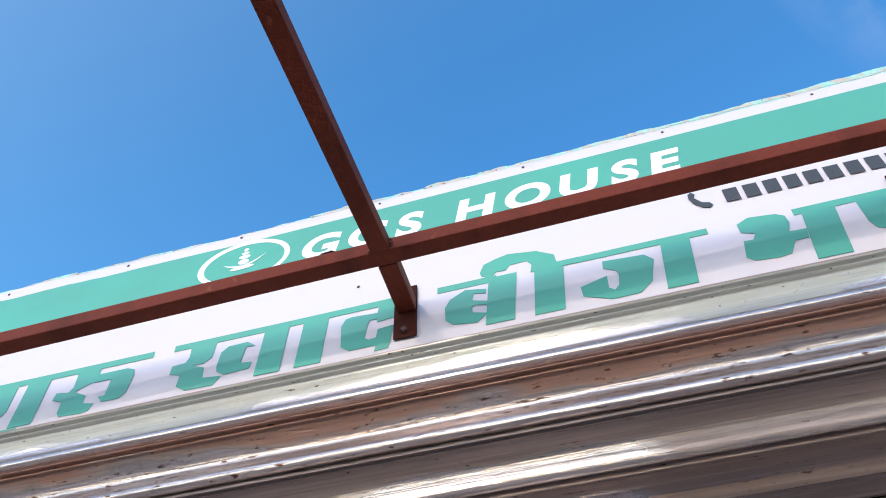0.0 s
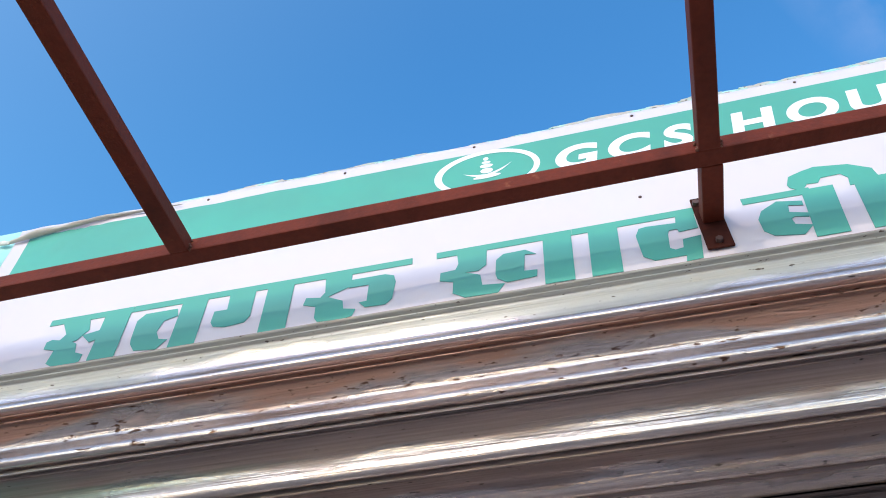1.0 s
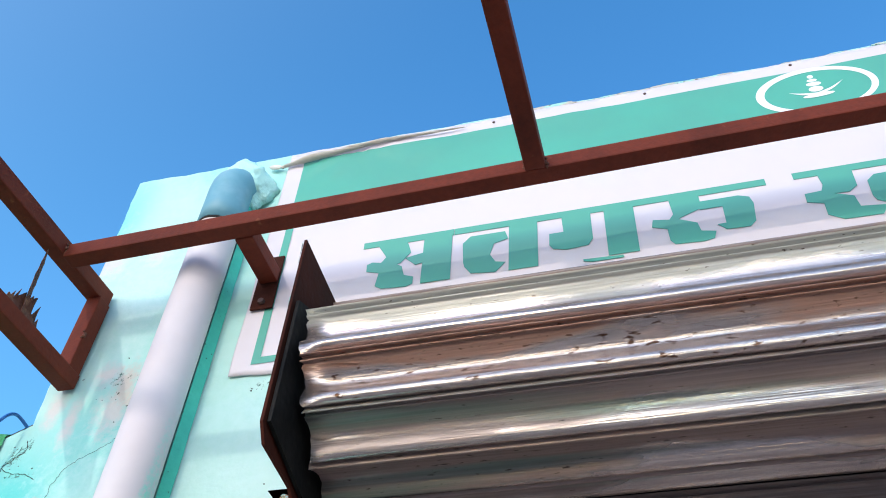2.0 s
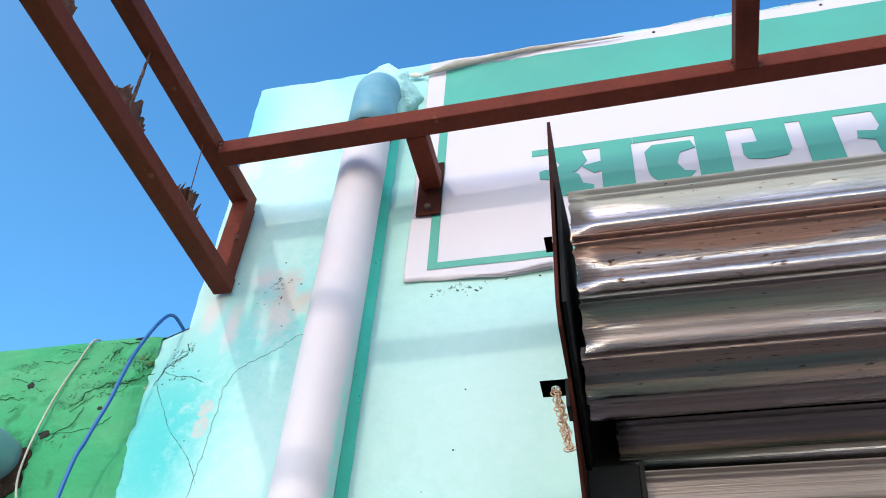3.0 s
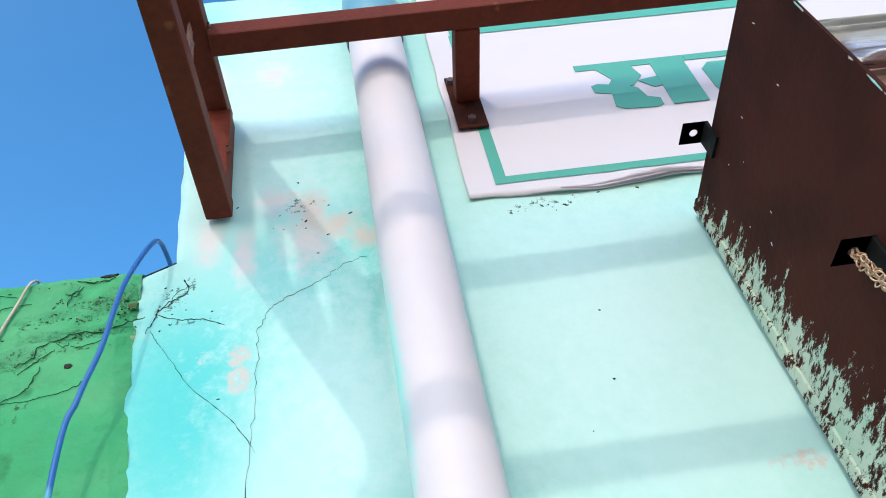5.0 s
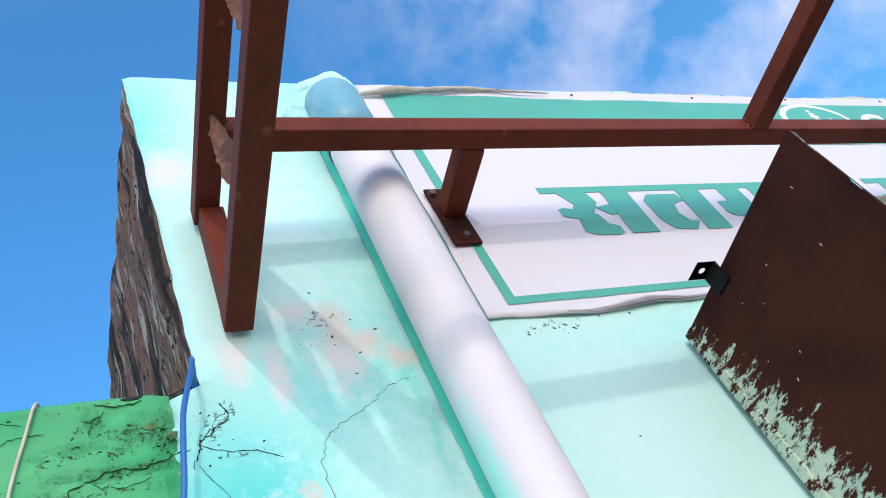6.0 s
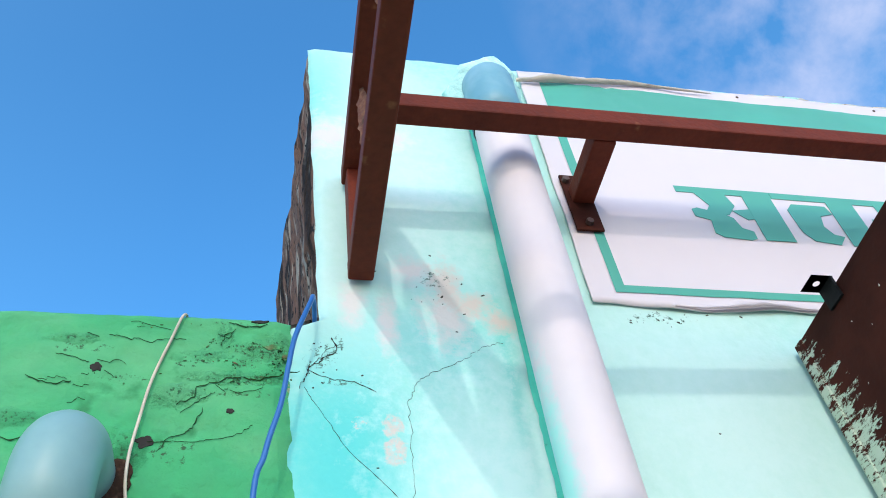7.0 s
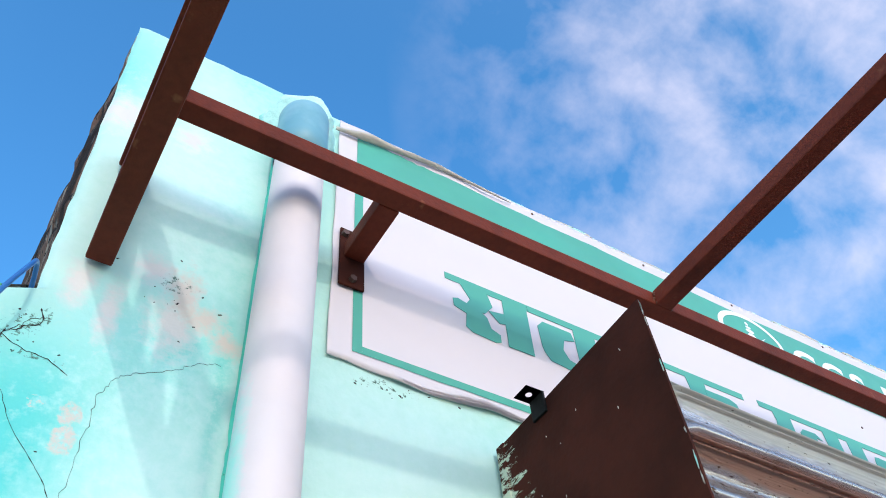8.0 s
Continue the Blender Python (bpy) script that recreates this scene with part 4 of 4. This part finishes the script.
EMBLEM = [blob(1.424, 3.457, 0.009, 0.010), blob(1.424, 3.436, 0.015, 0.0075), blob(1.424, 3.415, 0.022, 0.011), blob(1.424, 3.386, 0.021, 0.015)]
EMBLEM += [curved_leaf(1.424, 3.362, 1.508, 3.412, 0.010, 0.011), curved_leaf(1.424, 3.362, 1.345, 3.388, 0.008, 0.010), blob(1.424, 3.352, 0.046, 0.010, 0.05)]
for step, o in enumerate(EMBLEM):
    o = [(1.411 + (u - 1.424) * 0.84, 3.392 + (v - 3.372) * 0.80) for u, v in o]
    part("emblem_leaf", slab(o, lambda u, v: Vector((u, sign_y(u, v) - 0.0022 - 0.00012 * step, v)), (0, 0.0001, 0)), M_PRINT_WHITE, sign)
# a handset mark and a row of figures, kept as plain bars
part("handset_mark", slab([(2.742, 3.226), (2.752, 3.233), (2.760, 3.222), (2.754, 3.208), (2.770, 3.184), (2.786, 3.178), (2.792, 3.166), (2.782, 3.158), (2.766, 3.164), (2.748, 3.186), (2.741, 3.208)], lambda u, v: Vector((u - 0.068, -0.0118, v + 0.016)), (0, 0.0008, 0)), M_PRINT_BLACK, sign, "black telephone handset mark")
for k in range(10):
    x = 2.758 + 0.0495 * k
    part("figure_bar", box(x, x + 0.036, -0.0118, -0.0110, 3.180, 3.232), M_PRINT_BLACK, sign)
# nail heads along the upper margin and specks
for x, z in ((0.184, 3.530), (0.568, 3.526), (0.995, 3.526), (1.380, 3.532), (1.828, 3.528), (2.27, 3.528), (2.68, 3.528), (3.1, 3.528), (1.785, 3.168)):
    bm = bmesh.new()
    bmesh.ops.create_uvsphere(bm, u_segments=10, v_segments=6, radius=0.0045, matrix=Matrix.LocRotScale((x, sign_y(x, z) - 0.001, rise(x, z)), None, (1, 0.5, 1)))
    part("nail_head", bm, M_BOLT, sign, "", True)

# ---- the rain pipe with its fitting ----
pipe = thing("rain_pipe", (-0.178, -0.07, 0), "thick lilac-grey plastic rain pipe down the mint wall", "pipe")
PX, PY, PR = -0.178, -0.068, 0.0555
part("pipe_run", sweep([(PX - 0.004 * (1 - z / 3.3), PY, z) for z in [0.02 + 3.27 * i / 40 for i in range(41)]], PR, 40), M_PVC, pipe, "lilac-grey pipe with mint paint stains", True)
arc = [(PX, PY, 3.170), (PX, PY, 3.24), (PX, PY, 3.315)] + [(PX + 0.006 * math.sin(a), PY + 0.075 * (1 - math.cos(a)), 3.327 + 0.06 * math.sin(a)) for a in (radians(d) for d in range(10, 91, 8))] + [(PX + 0.006, 0.06, 3.387)]
part("elbow", sweep(arc, 0.0595, 36), M_FITTING, pipe, "blue-grey elbow bending into the wall", True)
part("pipe_collar", sweep([(PX, PY, 3.163), (PX, PY, 3.170)], 0.0575, 32), M_CRACK, pipe, "dark seam under the elbow", True)
bm = sweep([(PX + 0.008, -0.078, 3.398), (PX + 0.008, -0.062, 3.402), (PX + 0.008, -0.035, 3.400), (PX + 0.008, 0.004, 3.392)], [0.052, 0.068, 0.080, 0.100], 40, True, 0.016)
bmesh.ops.subdivide_edges(bm, edges=bm.edges[:], cuts=1)
for v in bm.verts:
    v.co += Vector((0.004, 0.002, 0.006)) * noise.noise(v.co * 55)
part("mortar_collar", bm, M_MORTAR, pipe, "rough mint-painted mortar round the elbow", True)
# green strips: paint plus the shade beside the pipe, put into colour
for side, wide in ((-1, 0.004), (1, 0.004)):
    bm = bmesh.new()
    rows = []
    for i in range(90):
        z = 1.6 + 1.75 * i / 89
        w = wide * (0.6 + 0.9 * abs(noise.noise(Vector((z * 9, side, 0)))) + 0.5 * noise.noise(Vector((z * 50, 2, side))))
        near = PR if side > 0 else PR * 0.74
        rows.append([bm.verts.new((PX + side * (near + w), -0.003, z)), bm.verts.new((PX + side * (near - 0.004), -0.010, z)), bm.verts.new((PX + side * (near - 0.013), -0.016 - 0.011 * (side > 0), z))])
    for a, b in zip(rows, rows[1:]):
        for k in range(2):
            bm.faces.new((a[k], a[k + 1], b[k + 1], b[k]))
    part("mortar_fillet", bm, M_SEAM_SHADE, pipe, "deep green paint and painted-in shade along the pipe", True)

# ---- the waste pipe out of the green wall ----
waste = thing("waste_pipe", (-0.84, -0.1, 0), "teal-grey plastic waste pipe elbowing out of the green wall", "pipe")
WX = -0.888
arc = [(WX, 0.03, 2.326), (WX, -0.03, 2.326)] + [(WX, -0.050 - 0.065 * math.sin(a), 2.261 + 0.065 * math.cos(a)) for a in (radians(d) for d in range(0, 91, 9))] + [(WX, -0.115, 2.15)]
part("elbow", sweep(arc, 0.051, 36), M_TEAL_PVC, waste, "teal-grey elbow", True)
part("pipe_run", sweep([(WX, -0.115, 0.02), (WX, -0.115, 1.0), (WX, -0.115, 2.18)], 0.047, 32), M_TEAL_PVC, waste, "", True)
# dark brown for the broken hole and, painted in, the shade beside the pipe
part("broken_plaster", slab(ragged(WX + 0.020, 2.300, 0.060, 0.064, 48, 0.22, 7.7), lambda u, v: Vector((u, -0.0135, v)), (0, 0.006, 0)), M_BROKEN_SHADE, waste, "broken plaster and painted-in shade round the pipe's hole")

# ---- cables ----
bm = sweep(bend([(-0.572, 0.06, 2.632), (-0.573, 0.01, 2.643), (-0.579, -0.040, 2.650), (-0.586, -0.068, 2.610), (-0.608, -0.078, 2.53), (-0.617, -0.080, 2.47), (-0.626, -0.079, 2.40), (-0.644, -0.078, 2.32), (-0.657, -0.076, 2.20), (-0.645, -0.07, 1.6), (-0.65, -0.06, 0.4)]), 0.0040, 12)
solo("blue_cable", bm, M_BLUE_WIRE, "blue plastic cable hanging over the green wall", "cable", smooth=True)
bm = sweep(bend([(-0.768, 0.12, 2.632), (-0.777, 0.02, 2.636), (-0.783, -0.012, 2.625), (-0.795, -0.016, 2.57), (-0.812, -0.018, 2.49), (-0.819, -0.020, 2.42), (-0.824, -0.018, 2.34), (-0.812, -0.022, 2.27), (-0.775, -0.028, 2.20), (-0.72, -0.04, 2.13), (-0.66, -0.06, 2.07), (-0.64, -0.06, 1.8), (-0.65, -0.05, 0.5)]), 0.0023, 10)
solo("cream_cable", bm, M_WHITE_WIRE, "thin cream cable hanging over the green wall", "cable", smooth=True)

# ---- the awning frame of square tubes ----
T = 0.0445
frame_thing = thing("awning_frame", (0.7, -0.2, 2.7), "rust-brown square steel tube awning frame bolted to the wall", "awning frame")
RZ0, RZ1 = 2.991, 2.991 + T
RY = -0.219
FRONT = -1.135


def rail_z(x):
    """The rail climbs slightly away from the corner."""
    return 0.0173 * x


def tube(x0, x1, y0, y1, z0, z1, lean=0.0, climb=0.0):
    """A square tube with worn edges; lean and climb: metres sideways and upwards for each metre along y."""
    bm = box(x0, x1, y0, y1, z0, z1, 0.004)
    for v in bm.verts:
        v.co += Vector((lean * (v.co.y + 0.2), 0, climb * (v.co.y + 0.2) + (rail_z(v.co.x) if x1 - x0 > 1 else 0)))
    return bm


part("back_rail", tube(-0.482, 4.6, RY, RY + T, RZ0, RZ1), M_TUBE, frame_thing, "long brown rail before the sign")
part("front_rail", tube(-0.55, 4.6, FRONT - T, FRONT, RZ0, RZ1), M_TUBE, frame_thing)
W = 0.046
for x, lean, climb in ((0.705, 0.020, 0.004), (1.922, 0.030, 0.017), (3.15, 0.025, 0.01), (4.37, 0.025, 0.01)):
    dz = rail_z(x)
    part("rafter", tube(x - W / 2, x + W / 2, FRONT, RY, RZ0 - 0.001 + dz, RZ1 - 0.001 + dz, lean, climb), M_TUBE, frame_thing)
part("rafter", tube(-0.526, -0.4825, FRONT, -0.010, RZ0 + 0.004, RZ1 + 0.006, 0.018, 0.030), M_TUBE, frame_thing)
LZ = 2.728
part("lower_rafter", tube(-0.520, -0.474, FRONT, -0.009, LZ, LZ + 0.042, 0.016, 0.001), M_TUBE, frame_thing)
part("end_post", box(-0.516, -0.474, -0.010 - T, -0.0105, LZ + 0.042, RZ0 + 0.008, 0.003), M_TUBE, frame_thing, "short upright joining the end tubes")
part("end_post", box(-0.534, -0.490, FRONT - T, FRONT, 2.66, RZ0 - 0.001, 0.003), M_TUBE, frame_thing)
part("lower_front_rail", box(-0.55, 4.6, FRONT - T, FRONT, 2.616, 2.616 + T, 0.004), M_TUBE, frame_thing)


def weld(x, y, z, n=5):
    bm = bmesh.new()
    random.seed(int(x * 1000) + n)
    for k in range(n):
        bmesh.ops.create_icosphere(bm, subdivisions=1, radius=random.uniform(0.003, 0.006), matrix=Matrix.Translation((x + random.uniform(-0.003, 0.003), y + random.uniform(-0.004, 0.004), z + (k - n / 2) * 0.007)))
    return part("weld_bead", bm, M_RUST, frame_thing, "", True)


for x in (0.705, 1.922, 3.15, 4.37):
    for s in (-1, 1):
        weld(x + s * (W / 2 + 0.001), RY - 0.001, RZ0 + rail_z(x) + T / 2)
weld(-0.4815, RY, RZ0 + T / 2)
weld(-0.474, -0.054, 2.87, 4)


def wall_foot(x):
    dz = rail_z(x)
    part("stub", box(x - 0.024, x + 0.024, RY + T, -0.016, RZ0 - 0.002 + dz, RZ1 - 0.002 + dz, 0.004), M_TUBE, frame_thing, "short tube back to the wall")
    fp = part("foot_plate", box(x - 0.034, x + 0.026, -0.018, -0.012, 2.902 + dz, 3.085 + dz, 0.0025), M_PLATE, frame_thing, "bolted steel foot plate")
    for dx, z in ((-0.004, 2.922), (-0.024, 3.062)):
        bm = bmesh.new()
        bmesh.ops.create_cone(bm, cap_ends=True, segments=6, radius1=0.009, radius2=0.008, depth=0.010, matrix=Matrix.LocRotScale((x + dx, -0.023, z + dz), Euler((radians(90), 0, 0)), None))
        part("bolt", bm, M_BOLT, fp, "hexagonal bolt head")


for x in (-0.014, 1.926, 3.15, 4.37):
    wall_foot(x)

# torn leaves of rusted sheet left between the end tubes: a jagged stump on the lower tube and a twisted blade up to the upper one
for k, c in enumerate((-0.232, -0.487, -0.742, -0.985)):
    x0 = -0.497 + 0.016 * (c + 0.2)
    stump, n = [(c - 0.062, LZ + 0.036)], 30
    for i in range(n + 1):
        u = i / n
        tall = 0.070 * math.sin(math.pi * (0.08 + 0.84 * u)) ** 0.7 + 0.030 * noise.noise(Vector((u * 9, k * 3.1, 1))) + 0.022 * noise.noise(Vector((u * 27, k * 1.7, 4)))
        stump.append((c - 0.062 + 0.124 * u, LZ + 0.036 + max(0.006, tall)))
    stump.append((c + 0.062, LZ + 0.036))
    part("torn_sheet", slab(stump, lambda u, v: Vector((x0 + 0.006 * math.sin(v * 60 + k), u, v)), (0.002, 0, 0)), M_RUST, frame_thing, "ragged leaf of rusted sheet")
    blade, m = [], 22
    for side in (1, -1):
        for i in range(m + 1):
            u = i / m if side > 0 else 1 - i / m
            wide = 0.020 * math.sin(math.pi * (0.12 + 0.80 * u)) + 0.008 * noise.noise(Vector((u * 8, k * 2.3, 7 * side))) + 0.005 * noise.noise(Vector((u * 25, k, 3 * side)))
            blade.append((side * max(0.002, wide), u))

    def twisted(u, v, c=c, x0=x0):
        return Vector((x0 - 0.59 * u - 0.012 * v, c + 0.81 * u - 0.010 * v, 2.775 + 0.215 * v + 0.4 * u))

    part("torn_blade", slab(blade, twisted, (0.0012, 0.0009, 0)), M_RUST, frame_thing, "twisted orange-brown strip of rusted sheet")

# ---- the rolling shutter ----
shutter = thing("rolling_shutter", (2.2, -0.2, 0), "galvanised steel rolling shutter with streaks of rust, rolled on its drum", "shutter")
CY, CZ, CR, N = -0.225, 2.430, 0.206, 14
CHORD = 2 * CR * math.sin(math.pi / N)
SX0, SX1 = 0.330, 4.55
profile = []
for u, o in ((0.50, -0.020), (0.492, -0.004), (0.480, 0.0012), (0.465, 0.0025), (0.447, -0.001), (0.432, -0.0060), (0.408, -0.0078), (0.390, -0.0040), (0.372, -0.0024), (0.356, -0.0034), (0.340, -0.0072), (0.318, -0.0092), (0.295, -0.0092), (0.25, -0.0106), (0.16, -0.0126), (0.06, -0.0146), (-0.03, -0.0154), (-0.10, -0.0142), (-0.16, -0.0102), (-0.21, -0.0052), (-0.255, -0.0006), (-0.30, 0.0026), (-0.35, 0.0042), (-0.40, 0.0044), (-0.44, 0.0030), (-0.467, 0.0002), (-0.482, -0.0045), (-0.490, -0.013), (-0.496, -0.024)):
    profile.append((u * CHORD * 0.96, o * 1.15))


def slat_mesh(seed):
    bm = bmesh.new()
    rows = []
    for i in range(49):
        x = SX0 + (SX1 - SX0) * (i / 48) ** 1.2
        row = []
        for k, (u, o) in enumerate(profile):
            wob = 0.0007 * noise.noise(Vector((x * 1.6, seed, k * 0.05))) + 0.00025 * noise.noise(Vector((x * 9, seed, k * 0.3)))
            cut = 0.004 * noise.noise(Vector((k * 0.5, seed, 1))) if i == 0 else 0
            row.append(bm.verts.new((x + cut, -(o + wob), u + wob)))
        rows.append(row)
    for a, b in zip(rows, rows[1:]):
        for k in range(len(profile) - 1):
            bm.faces.new((a[k], a[k + 1], b[k + 1], b[k]))
    bmesh.ops.solidify(bm, geom=bm.faces[:], thickness=-0.0012)
    return mesh_of("slat", bm, M_SLAT, True)


slat_meshes = [slat_mesh(s * 7.7) for s in range(3)]


def slat(k, m, mat):
    ob = new("slat", slat_meshes[k % 3])
    ob.parent = shutter
    ob.matrix_parent_inverse = Matrix.Translation(-shutter.location)
    ob.matrix_basis = m
    ob.material_slots[0].link = "OBJECT"
    ob.material_slots[0].material = mat
    return ob


random.seed(12)
APO = CR * math.cos(math.pi / N)
FIRST = 182.0
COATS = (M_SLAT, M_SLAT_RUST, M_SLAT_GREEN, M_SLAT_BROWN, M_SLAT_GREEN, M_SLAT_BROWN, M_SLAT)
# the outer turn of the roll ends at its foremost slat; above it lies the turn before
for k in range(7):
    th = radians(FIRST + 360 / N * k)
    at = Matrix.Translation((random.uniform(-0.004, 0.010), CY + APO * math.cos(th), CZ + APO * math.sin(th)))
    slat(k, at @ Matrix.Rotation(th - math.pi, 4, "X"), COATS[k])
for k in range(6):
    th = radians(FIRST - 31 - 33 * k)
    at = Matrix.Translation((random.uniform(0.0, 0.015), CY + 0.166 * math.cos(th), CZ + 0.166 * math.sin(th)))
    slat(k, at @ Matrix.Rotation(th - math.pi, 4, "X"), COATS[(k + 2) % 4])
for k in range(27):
    slat(k + 1, Matrix.Translation((random.uniform(0.03, 0.04), -0.105, 2.26 - CHORD * (k + 0.5))), M_SLAT_DARKER)
part("drum", sweep([(SX0 + 0.01, CY, CZ), (2.0, CY, CZ), (SX1, CY, CZ)], 0.125, 24), M_BLACK, shutter, "dark drum inside the roll", True)


def bracket(x):
    o = [(-0.035, 2.604), (-0.444, 2.626), (-0.450, 2.232), (-0.43, 2.205), (-0.325, 2.195), (-0.235, 2.12), (-0.14, 2.02), (-0.085, 1.7), (-0.035, 1.7)]
    br = part("bracket_plate", slab(o, lambda u, v: Vector((x, u, v)), (0.005, 0, 0)), M_BRACKET, shutter, "dark brown steel bracket plate with mint overspray")
    # the plate's folded flange along the wall
    part("flange", box(x - 0.004, x + 0.035, -0.036, -0.012, 1.7, 2.604, 0.003), M_BRACKET, br)
    random.seed(17)
    for k in range(8):
        y, z = random.uniform(-0.40, -0.10), random.uniform(2.34, 2.58)
        part("scratch", slab(ragged(y, z, random.uniform(0.0005, 0.0010), random.uniform(0.001, 0.0035), 14, 0.4, k * 3.3, random.uniform(-0.5, 0.5)), lambda u, v: Vector((x - 0.0006, u, v)), (0.0005, 0, 0)), M_FLEX_BACK, br)
    for k in range(7):
        z = 2.25 + 0.37 * random.random()
        part("chip", slab(ragged(-0.4465, z, random.uniform(0.0006, 0.0016), random.uniform(0.003, 0.016), 14, 0.5, k * 2.7), lambda u, v: Vector((x - 0.0006, max(u, -0.4485), v)), (0.0005, 0, 0)), M_BARE, br)
    return br


left_bracket = bracket(0.308)
bracket(4.56)


def lug(y, z, parent):
    bm = bmesh.new()
    ring, outer = [], []
    hole = [(0.0065 * math.cos(a), 0.0065 * math.sin(a)) for a in (2 * math.pi * i / 16 for i in range(16))]
    for cx, cy in hole:
        ring.append(bm.verts.new((0.287 + cx, y + cy, z)))
        sx = 0.021 / max(abs(cx) / 0.0065, abs(cy) / 0.0065) / 0.0065
        outer.append(bm.verts.new((0.287 + cx * sx, y + cy * sx, z)))
    for i in range(16):
        j = (i + 1) % 16
        bm.faces.new((ring[i], ring[j], outer[j], outer[i]))
    bmesh.ops.solidify(bm, geom=bm.faces[:], thickness=0.004)
    part("lug", bm, M_BLACK, parent, "black steel lug with a bolt hole")
    part("lug_leg", box(0.3025, 0.308, y - 0.020, y + 0.020, z - 0.045, z + 0.002, 0.001), M_BLACK, parent)


lug(-0.154, 2.626, left_bracket)
lug(-0.286, 2.206, left_bracket)
# guide channel; added black plates stand at its head
part("guide_channel", box(0.312, 0.392, -0.135, -0.060, 0.0, 2.163, 0.004), M_BLACK, shutter, "black steel guide channel")
part("guide_lip", box(0.392, 0.400, -0.140, -0.128, 0.0, 2.163, 0.001), M_BLACK, shutter)
# added black plates: shade behind the roll and between roll and guide
part("back_plate", box(0.31, 4.55, -0.058, -0.050, 1.9, 2.58), M_BLACK, shutter, "added black sheet standing for the shade behind the roll")
part("end_plate", slab([(-0.438, 2.48), (-0.443, 2.235), (-0.32, 2.20), (-0.14, 2.155), (-0.06, 2.155), (-0.06, 2.56), (-0.25, 2.56)], lambda u, v: Vector((0.316, u, v)), (0.006, 0, 0)), M_BLACK, shutter, "added black sheet standing for the shade at the roll's end")

# ---- the little chain on the lower lug ----
bm = bmesh.new()
for k in range(48):
    row, strand = k // 3, k % 3
    x = 0.287 + 0.0042 * math.sin(strand * 2.1 + row * 0.5) + 0.0010 * row
    c = Matrix.Translation((x, -0.286 + 0.0042 * math.cos(strand * 2.1 + row * 0.5), 2.202 - 0.0064 * row)) @ Euler((radians(25 * (k % 3) - 20), radians(80 if row % 2 else 15), radians(47 * k))).to_matrix().to_4x4()
    ring = []
    for i in range(12):
        a = 2 * math.pi * i / 12
        ctr = Vector((0.0030 * math.cos(a), 0, 0.0050 * math.sin(a)))
        ring.append([bm.verts.new(c @ (ctr + 0.0011 * (Vector((math.cos(a), 0, math.sin(a))) * math.cos(b) + Vector((0, 1, 0)) * math.sin(b)))) for b in (2 * math.pi * j / 6 for j in range(6))])
    for i in range(12):
        p, q = ring[i], ring[(i + 1) % 12]
        for j in range(6):
            bm.faces.new((p[j], p[(j + 1) % 6], q[(j + 1) % 6], q[j]))
solo("chain", bm, M_BRASS, "short tarnished chain hanging from the shutter's lug", "chain", smooth=True)
